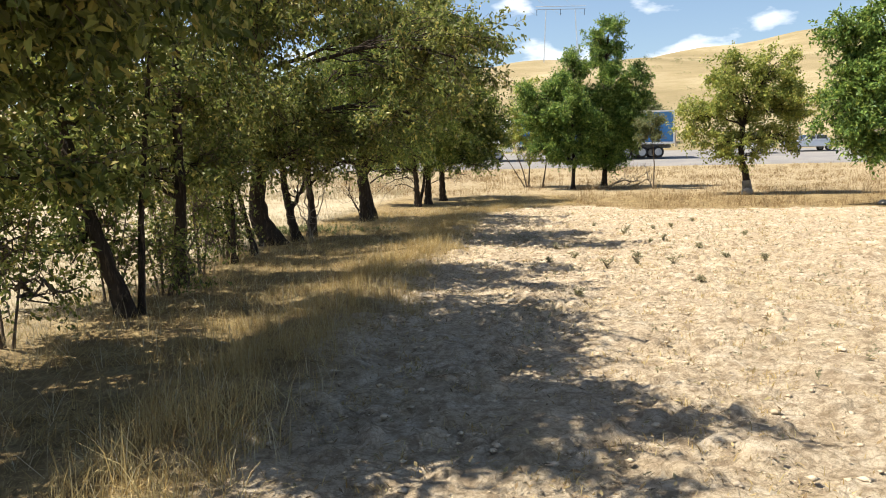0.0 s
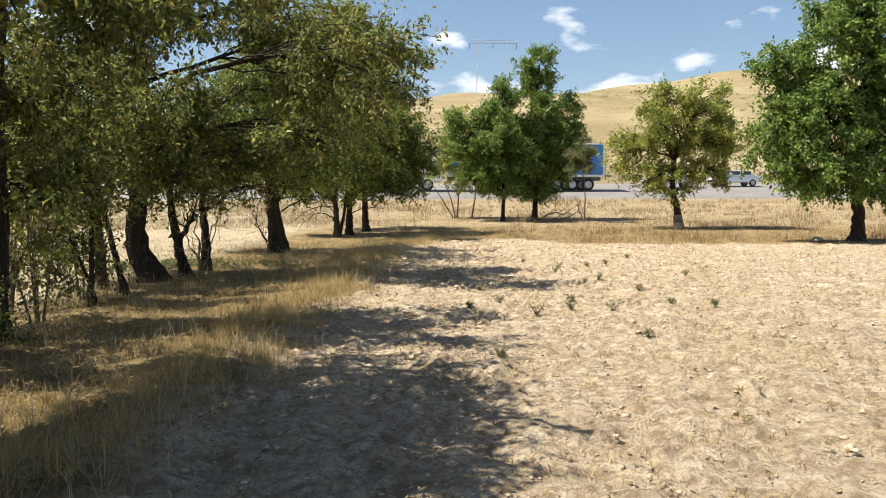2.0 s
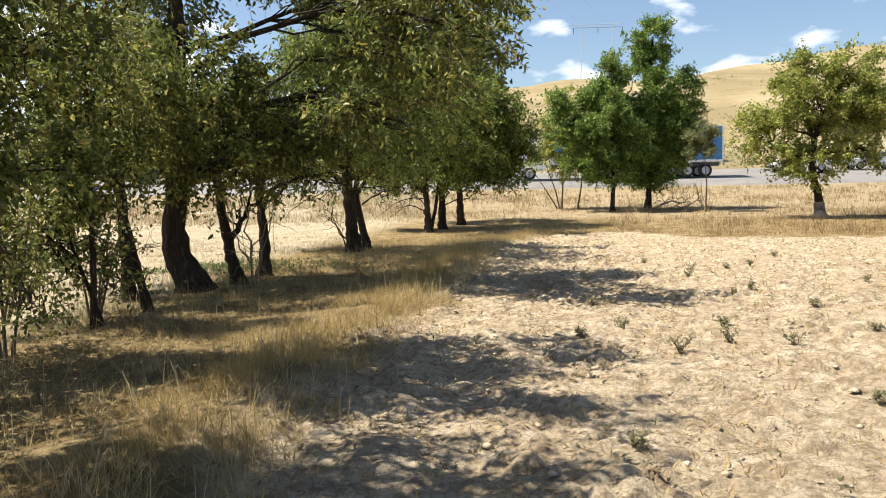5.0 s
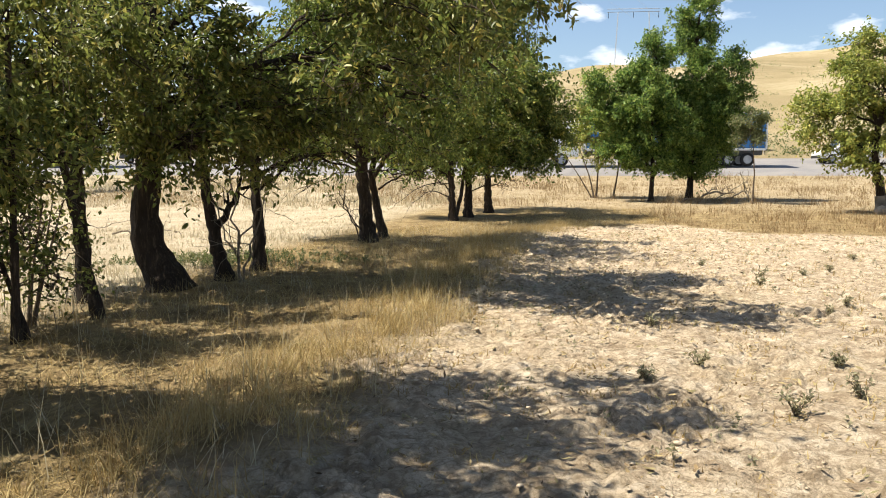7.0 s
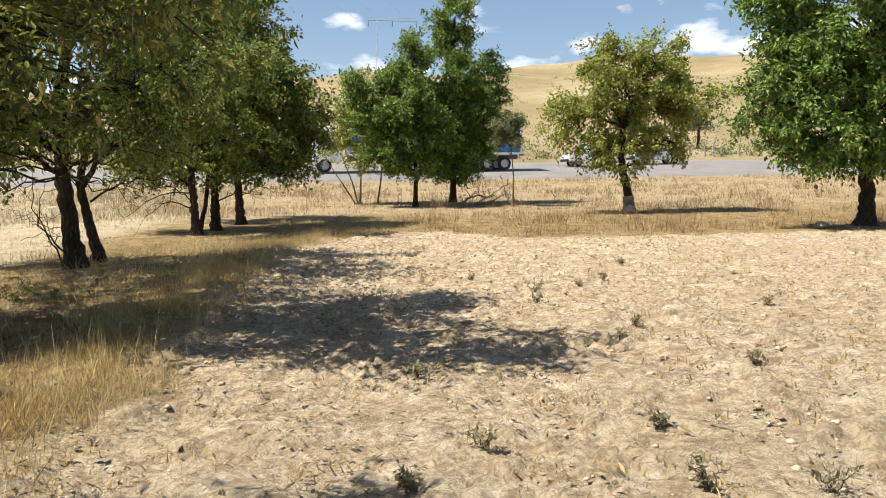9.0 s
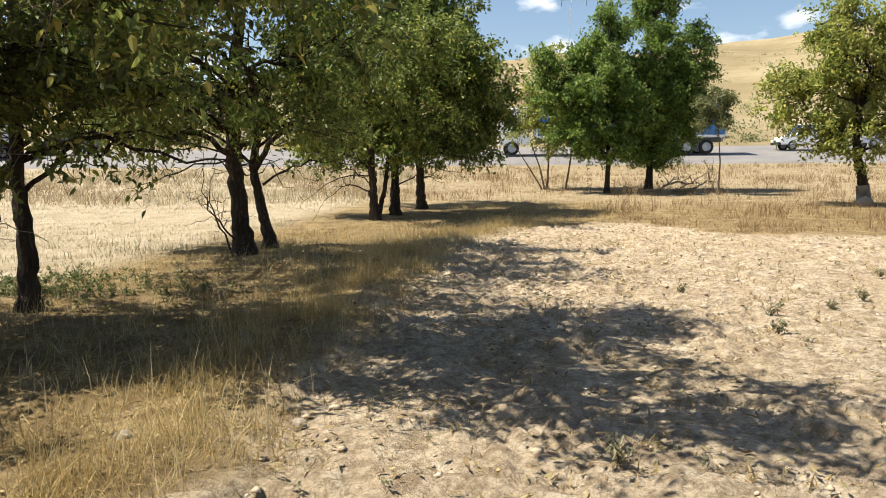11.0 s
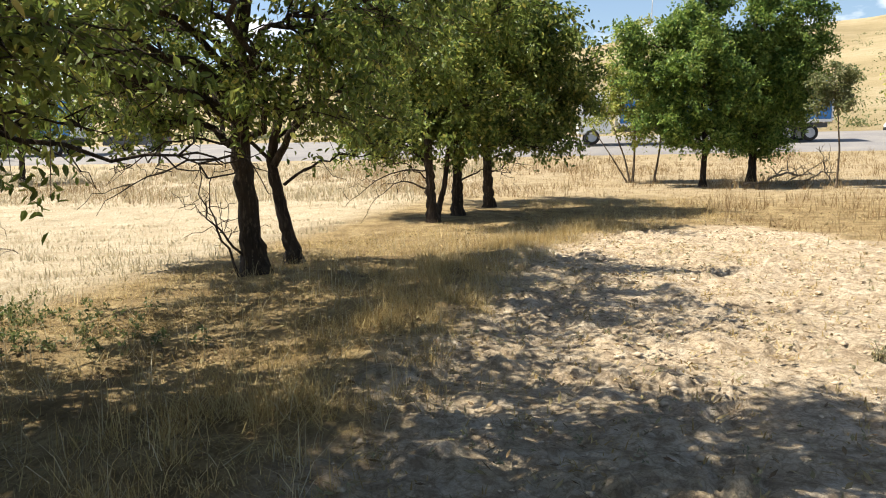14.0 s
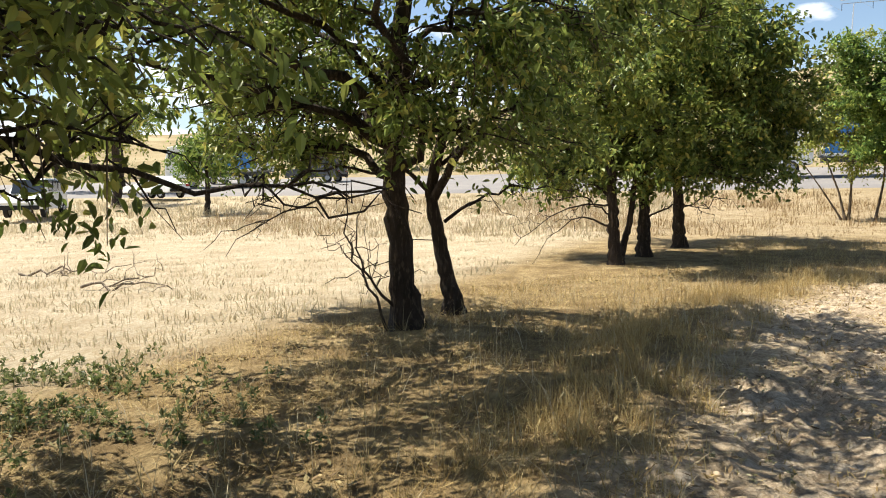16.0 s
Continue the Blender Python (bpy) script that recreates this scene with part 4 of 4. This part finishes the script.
bd = Build()
n = 1500
x, y = rs.uniform(0.4, 17, n), 5 + 21 * rs.uniform(0, 1, n) ** 1.1
keep = (bare(x, y) > 0.8) & (fractal(x, y, 72, [(3.5, 0.6), (1.2, 0.5)]) > 0.0)
x, y = x[keep], y[keep]
sprigs(bd, x, y, rs.uniform(0.03, 0.09, len(x)), 9, 0.03)
stuff("soil_seedlings", bd, WEED_GREY, "small grey-green weeds scattered on soil", "weeds")

bd = Build()
n = 800
x, y = -4.2 + rs.normal(0, 1.1, n), 19.3 + rs.normal(0, 0.65, n)
keep = (x < -1.2) & (x > -8) & (fractal(x, y, 73, [(1.1, 0.7)]) > -0.2)
x, y = x[keep], y[keep]
sprigs(bd, x, y, rs.uniform(0.03, 0.11, len(x)), 12, 0.045)
stuff("herb_patch", bd, HERB, "low green leafy herbs in the straw", "weeds")


bd = Build()
n = 44000
y = 2 + 30 * rs.uniform(0, 1, n) ** 1.2
x = edge_x(y) - 4.5 + rs.uniform(0, 1, n) ** 1.1 * np.where(rs.rand(n) < 0.6, 7.5, 14.0)
keep = fractal(x, y, 75, [(1.4, 0.5), (0.5, 0.5)]) + rs.uniform(-0.3, 0.3, n) > 0
x, y = x[keep], y[keep]
n = len(x)
az, L = rs.uniform(0, 6.28, n), rs.uniform(0.010, 0.028, n) + 0.0006 * y
d = np.stack([np.cos(az), np.sin(az), rs.normal(0.1, 0.25, n)], 1) * L[:, None]
q = np.stack([-np.sin(az), np.cos(az), rs.normal(0.1, 0.3, n)], 1) * L[:, None] * 0.3
p = np.stack([x, y, gz(x, y) + 0.018 + 0.012 * bare(x, y)], 1)
bd.add(np.stack([p - d, p + q, p + d, p - q], 1).reshape(-1, 3), np.arange(4 * n).reshape(n, 4))
stuff("leaf_litter", bd, LITTER, "fallen brown leaves scattered on ground", "leaves")


def weed_plant(x, y, h, seed):
    r2 = np.random.RandomState(seed)
    base = thing("weed_plant", (x, y, float(gz(x, y))), "small branching grey-green weed on bare soil", "weed", "weeds on the field")
    crown = Build()
    for k in range(9):
        stem = Build()
        a = r2.uniform(0, 6.28)
        e = np.array([math.cos(a) * h * 0.6, math.sin(a) * h * 0.6, h * r2.uniform(0.6, 1.0)])
        line = bent((0, 0, -0.01), e, 0.02, 5, r2, 0.01)
        tube(stem, line, np.linspace(0.004, 0.0015, 5), 4)
        part("stem", stem, TWIG, base)
        t = r2.uniform(0.15, 1, 12)
        at = np.stack([np.interp(t, np.linspace(0, 1, 5), line[:, d]) for d in range(3)], 1) + r2.normal(0, 0.012, (12, 3))
        leaves(crown, at, unit(r2.normal(0, 1, (12, 3)) + [0, 0, 0.5]), 0.034, r2, 0.0)
    ob = new("leaves", crown.mesh("leaves", WEED_GREY))
    ob.parent = base
    tagged(ob, kind="stuff")


for k, (wx, wy, wh) in enumerate([(4.1, 17.7, 0.30), (3.6, 18.9, 0.24), (4.8, 18.0, 0.16), (2.0, 14.1, 0.20), (1.6, 12.1, 0.15), (2.05, 12.5, 0.20), (2.9, 11.75, 0.26), (3.4, 11.6, 0.26),
                                  (3.9, 17.0, 0.16), (4.3, 15.4, 0.18), (2.35, 11.35, 0.26), (1.5, 8.9, 0.16), (3.2, 9.7, 0.14), (4.9, 11.9, 0.18), (6.2, 16.1, 0.18), (3.1, 12.6, 0.14),
                                  (4.5, 13.8, 0.16), (3.9, 14.8, 0.14), (4.4, 12.2, 0.18), (6.4, 20.2, 0.18), (5.4, 18.6, 0.16)]):
    weed_plant(wx, wy, wh * 0.6, 200 + k)


# ---------------------------------------------------------------- dead wood, stones
def dead_branches(name, x, y, lines, label, seed):
    r2 = np.random.RandomState(seed)
    base = thing(name, (x, y, float(gz(x, y))), label, "branch")
    for a, e, r0 in lines:
        bd = Build()
        q = bent(a, e, 0.1 * r2.uniform(-1, 1), 9, r2, 0.05)
        tube(bd, q, np.linspace(r0, r0 * 0.3, 9), 6)
        for _ in range(5):
            s = q[r2.randint(2, 9)]
            tube(bd, bent(s, s + r2.normal(0, 0.3, 3) + [0, 0, 0.12], 0.03, 5, r2, 0.03), np.linspace(r0 * 0.4, 0.003, 5), 4)
        part("branch", bd, DEADWOOD, base)


dead_branches("dead_branch_pile", 9.2, 40.6, [((-1.2, 0, 0.05), (0.2, 0, 0.55), 0.06), ((0, 0.2, 0.05), (1.5, 0, 0.9), 0.035), ((0.4, 0, 0.05), (1.9, 0.1, 0.5), 0.04), ((1.6, 0, 0), (1.2, 0.1, 1.3), 0.03), ((-0.4, -0.2, 0.3), (1.0, -0.2, 0.35), 0.05)],
              "heap of grey dead branches in dry grass", 91)
dead_branches("dead_shrub", -2.95, 16.7, [((0, 0, 0), (-0.1, 0, 1.5), 0.022), ((0.05, 0, 0), (0.35, 0, 1.4), 0.018), ((0, 0, 0.2), (-0.45, 0.1, 1.2), 0.016), ((0, 0, 0.5), (0.55, 0.1, 1.7), 0.014)],
              "bare pale dead shrub stems beside elm", 92)
dead_branches("fallen_branch", -8.6, 25.5, [((-0.8, 0, 0.04), (0.9, 0.1, 0.1), 0.03), ((-0.2, 0, 0.06), (0.5, 0.5, 0.3), 0.02)], "fallen grey branch lying in field straw", 93)
dead_branches("fallen_branch", -11.5, 27.0, [((-1.0, 0, 0.04), (1.0, 0.2, 0.08), 0.03), ((0.1, 0, 0.06), (0.6, -0.4, 0.25), 0.02)], "fallen grey branch lying in field straw", 94)


def stone(name, x, y, size, label):
    bm = bmesh.new()
    bmesh.ops.create_icosphere(bm, subdivisions=2, radius=1)
    r2 = random.Random(x * 10 + y)
    for v in bm.verts:
        k = 1 + 0.22 * noise.noise(v.co * 1.7 + Vector((x, y, 0)))
        v.co = Vector((v.co.x * size[0] * k, v.co.y * size[1] * k, max(v.co.z, -0.5) * size[2] * k))
    me = bpy.data.meshes.new(name)
    bm.to_mesh(me)
    bm.free()
    me.materials.append(STONE)
    ob = new(name, me)
    ob.matrix_world = pose(x, y, float(gz(x, y)) + size[2] * 0.42, 0, 0, r2.uniform(0, 360))
    tagged(ob, label, "stone")


stone("stone", 14.9, 26.4, (0.32, 0.2, 0.12), "white flat stone at edge of field")
stone("stone", 13.3, 34.3, (0.3, 0.22, 0.2), "pale stone block at foot of elm")
stone("stone", 0.35, 14.6, (0.05, 0.04, 0.03), "small grey stone on soil")
stone("stone", -0.45, 14.2, (0.05, 0.045, 0.035), "small grey stone on soil")
WASH = plain("old_whitewash", (0.27, 0.24, 0.20), 0.9, 0.2, 0.0, 0.3)
lime = Build()
tube(lime, [(0.0, 0, 0.0), (-0.04, 0, 0.25), (-0.085, 0, 0.6)], [0.262, 0.205, 0.192], 12)
part("whitewash", lime, WASH, yellow_elm, "flaking pale whitewash band")


# ---------------------------------------------------------------- beyond the road
fence = thing("roadside_fence", (20, 78, float(gz(20, 78))), "broken grey wooden fence posts beyond road", "fence")
r2 = np.random.RandomState(5)
for k in range(64):
    px = -22 + k * 1.25 + r2.uniform(-0.4, 0.4)
    if r2.rand() < 0.25:
        continue
    bd = Build()
    py, h = 78 + r2.uniform(-0.5, 0.5), r2.uniform(0.9, 1.9)
    z0 = float(gz(px, py)) - float(gz(20, 78))
    tube(bd, [(px - 20, py - 78, z0 - 0.1), (px - 20 + r2.normal(0, 0.06), py - 78, z0 + h * 0.6), (px - 20 + r2.normal(0, 0.12), py - 78, z0 + h)], [0.11, 0.09, 0.07], 6)
    part("post", bd, FENCEWOOD, fence)

bd = Build()
n = 800
x, y = rs.uniform(-70, 120, n), 77 + 170 * rs.uniform(0, 1, n) ** 2.6
for sx, sy in zip(x, y):
    w = rs.uniform(0.5, 1.5) * (1 + sy / 300)
    m = 38
    at = np.stack([sx + rs.normal(0, w * 0.5, m), sy + rs.normal(0, w * 0.5, m), np.abs(rs.normal(0, w * 0.35, m))], 1)
    at[:, 2] += gz(at[:, 0], at[:, 1])
    leaves(bd, at, unit(rs.normal(0, 1, (m, 3)) + [0, 0, 0.6]), 0.28, rs, 0.0)
stuff("hill_shrubs", bd, LEAF_GREY, "low grey-green scrub on dry hillside", "shrubs")


# power line on the hill
def pylon(x, y, top, label):
    z0 = float(gz(x, y))
    h = top - z0
    base = thing("pylon", (x, y, z0), label, "pylon")
    for sx in (-5.5, 5.5):
        for dy in (-0.6, 0.6):
            bd = Build()
            tube(bd, [(sx * 1.18, dy * 2, -0.5), (sx, dy, h)], [0.09, 0.07], 5)
            part("leg", bd, STEEL, base)
        bd = Build()
        for k in range(8):
            a, c = k / 8, (k + 1) / 8
            tube(bd, [(sx * (1.18 - 0.18 * a), -1.2 + 0.6 * a, h * a), (sx * (1.18 - 0.18 * c), 1.2 - 0.6 * c, h * c)], [0.04, 0.04], 4)
        part("bracing", bd, STEEL, base)
    for dz in (0, 1.1):
        bd = Build()
        tube(bd, [(-9.5, 0, h + dz), (9.5, 0, h + dz)], [0.1, 0.1], 5)
        part("crossarm", bd, STEEL, base)
    for sx in (-9, 0, 9):
        bd = Build()
        tube(bd, [(sx, 0, h), (sx, 0, h - 2.2)], [0.1, 0.1], 5)
        part("insulator", bd, GLASS, base)
    return z0 + h - 2.2


ptop = pylon(45.0, 300.0, 60.5, "grey steel portal pylon on the hill")
for sx in (-9, 0, 9):
    bd = Build()
    t = np.linspace(0, 1, 40)
    a, e = np.array([45 + sx, 300, ptop]), np.array([-75 + sx, -60, 62.0])
    line = a + (e - a) * t[:, None]
    line[:, 2] -= 9 * np.sin(np.pi * t)
    tube(bd, line, np.full(40, 0.03), 4)
    me = bd.mesh("power_line", STEEL)
    tagged(new("power_line", me), "thin sagging overhead power line", "cable", "power lines")


# ---------------------------------------------------------------- vehicles on the road
def prism(outline, width, taper=0.0, bevel=0.05):
    """A body of the given side outline (x, z), as wide as width, its upper part drawn in by taper."""
    bm = bmesh.new()
    top = max(z for _, z in outline)
    low = min(z for _, z in outline)
    rows2 = []
    for s in (-1, 1):
        rows2.append([bm.verts.new((x, s * (width / 2 - taper * (z - low) / (top - low)), z)) for x, z in outline])
    bm.faces.new(rows2[0])
    bm.faces.new(list(reversed(rows2[1])))
    n = len(outline)
    for i in range(n):
        bm.faces.new((rows2[0][i], rows2[1][i], rows2[1][(i + 1) % n], rows2[0][(i + 1) % n]))
    bmesh.ops.recalc_face_normals(bm, faces=bm.faces)
    if bevel:
        bmesh.ops.bevel(bm, geom=list(bm.edges), offset=bevel, segments=2, affect="EDGES", profile=0.6)
    return bm


def wheels(base, places, r, w):
    for x, y in places:
        tyre = Build()
        th = np.linspace(0, 2 * np.pi, 18, endpoint=False)
        prof = np.array([(r * 0.62, -w / 2), (r * 0.94, -w / 2), (r, -w / 3), (r, w / 3), (r * 0.94, w / 2), (r * 0.62, w / 2)])
        v = np.array([[(x + q * math.cos(a), y + d, r + q * math.sin(a)) for q, d in prof] for a in th])
        i, j = np.meshgrid(np.arange(18), np.arange(5), indexing="ij")
        k = (i + 1) % 18
        tyre.add(v.reshape(-1, 3), np.stack([i * 6 + j, k * 6 + j, k * 6 + j + 1, i * 6 + j + 1], -1).reshape(-1, 4))
        wheel = part("wheel", tyre, RUBBER, base)
        rim = Build()
        tube(rim, [(x, y - w * 0.4, r), (x, y + w * 0.4, r)], [r * 0.63, r * 0.63], 14)
        rim.add(v[:, 0] * 1.0, [list(range(18))])
        part("rim", rim, STEEL, wheel)


def box(cx, cy, cz, sx, sy, sz, bevel=0.03):
    bm = bmesh.new()
    bmesh.ops.create_cube(bm, size=1)
    for v in bm.verts:
        v.co = Vector((cx + v.co.x * sx, cy + v.co.y * sy, cz + v.co.z * sz))
    bmesh.ops.bevel(bm, geom=list(bm.edges), offset=bevel, segments=2, affect="EDGES")
    return bm


def car(x, y, turn, paint, label, style="sedan"):
    base = thing("car", (x, y, float(gz(x, y)) + 0.12), label, "car", "", turn)
    if style == "sedan":
        body = [(-2.2, 0.35), (2.2, 0.35), (2.25, 0.6), (2.1, 0.78), (1.0, 0.92), (-1.35, 0.95), (-2.15, 0.92), (-2.25, 0.6)]
        cab = [(-1.6, 0.9), (1.05, 0.9), (0.35, 1.40), (-0.85, 1.42)]
        w, r, ax = 1.72, 0.31, 1.35
    else:
        body = [(-2.2, 0.4), (2.2, 0.4), (2.28, 0.7), (2.1, 0.95), (1.15, 1.1), (-2.2, 1.12), (-2.25, 0.7)]
        cab = [(-2.15, 1.05), (1.2, 1.05), (0.55, 1.85), (-2.05, 1.9)]
        w, r, ax = 1.8, 0.34, 1.4
    part("body", prism(body, w, 0.08, 0.06), paint, base)
    part("cabin", prism(cab, w - 0.1, 0.18, 0.05), paint, base)
    z0, z1 = cab[0][1] + 0.06, cab[2][1] - 0.07
    for s in (-1, 1):
        for a, c in ((-1.2, -0.3), (-0.2, 0.5)) if style == "sedan" else ((-1.9, -0.85), (-0.75, 0.0), (0.08, 0.62)):
            part("window", box((a + c) / 2, s * (w / 2 - 0.13), (z0 + z1) / 2, c - a, 0.08, z1 - z0, 0.02), GLASS, base)
        part("headlight", box(2.15, s * 0.6, 0.68, 0.2, 0.34, 0.14), LAMP_CLEAR, base)
        part("tail_light", box(-2.17, s * 0.62, 0.8, 0.14, 0.3, 0.16), LAMP_RED, base)
    fx = (cab[1][0] + cab[2][0]) / 2
    ws = box(0, 0, 0, 0.05, w - 0.36, math.hypot(cab[1][0] - cab[2][0], cab[2][1] - cab[1][1]) * 0.82, 0.015)
    ang = math.atan2(cab[1][0] - cab[2][0], cab[2][1] - cab[1][1])
    bmesh.ops.transform(ws, matrix=Matrix.Translation((fx + 0.02, 0, (cab[1][1] + cab[2][1]) / 2 + 0.02)) @ Matrix.Rotation(-ang, 4, "Y"), verts=ws.verts)
    part("windscreen", ws, GLASS, base)
    part("bumper", box(2.24, 0, 0.48, 0.12, w - 0.1, 0.2), RUBBER, base)
    part("bumper", box(-2.24, 0, 0.5, 0.12, w - 0.1, 0.2), RUBBER, base)
    wheels(base, [(sx * ax, sy * (w / 2 - 0.09)) for sx in (-1, 1) for sy in (-1, 1)], r, 0.2)


def lorry(x, y, length, turn, label):
    base = thing("lorry", (x, y, float(gz(x, y)) + 0.12), label, "lorry", "", turn)
    part("tarpaulin", box(0, 0, 2.5, length, 2.5, 2.5, 0.06), TARP_BLUE, base)
    for sx in (-1, 1):
        part("frame_end", box(sx * (length / 2 + 0.04), 0, 2.5, 0.12, 2.56, 2.62, 0.03), PAINT_WHITE, base)
    for sy in (-1, 1):
        part("rail", box(0, sy * 1.27, 1.2, length, 0.06, 0.16, 0.02), PAINT_WHITE, base)
        part("rail", box(0, sy * 1.27, 3.74, length, 0.06, 0.1, 0.02), PAINT_WHITE, base)
    part("chassis", box(0, 0, 0.95, length, 1.1, 0.28, 0.03), PAINT_DARK, base)
    cx = length / 2 + 1.5
    part("cab", prism([(cx - 1.0, 0.7), (cx + 1.05, 0.7), (cx + 1.1, 1.9), (cx + 0.85, 3.1), (cx - 1.0, 3.3)], 2.4, 0.08, 0.08), PAINT_WHITE, base)
    part("windscreen", box(cx + 1.0, 0, 2.35, 0.1, 2.0, 0.85, 0.03), GLASS, base)
    for sy in (-1, 1):
        part("window", box(cx + 0.3, sy * 1.15, 2.3, 0.9, 0.08, 0.75, 0.03), GLASS, base)
        part("headlight", box(cx + 1.06, sy * 0.9, 0.95, 0.1, 0.4, 0.2), LAMP_CLEAR, base)
    ax = [cx + 0.2] + ([-length / 2 + 1.2, -length / 2 + 2.5, -length / 2 + 3.8] if length > 8 else [-length / 2 + 1.2])
    wheels(base, [(a, s * 1.05) for a in ax for s in (-1, 1)], 0.48, 0.32)


car(32.2, 69.0, 180, PAINT_SILVER, "silver sedan driving along the road")
car(25.8, 67.5, 180, PAINT_WHITE, "white minivan driving along the road", "van")
car(-30.8, 44.2, -60, PAINT_WHITE, "white minivan parked beside dry field", "van")
car(-33.5, 56.0, 170, PAINT_WHITE, "white sedan parked near the road")
car(-36.0, 68.0, 180, PAINT_WHITE, "white sedan on the road")
car(-28.5, 68.0, 180, PAINT_DARK, "dark grey estate car on the road", "van")
lorry(12.3, 64.5, 12.5, 180, "articulated lorry with blue tarpaulin sides")
lorry(-33.5, 64.5, 5.5, 180, "small lorry with blue tarpaulin box")
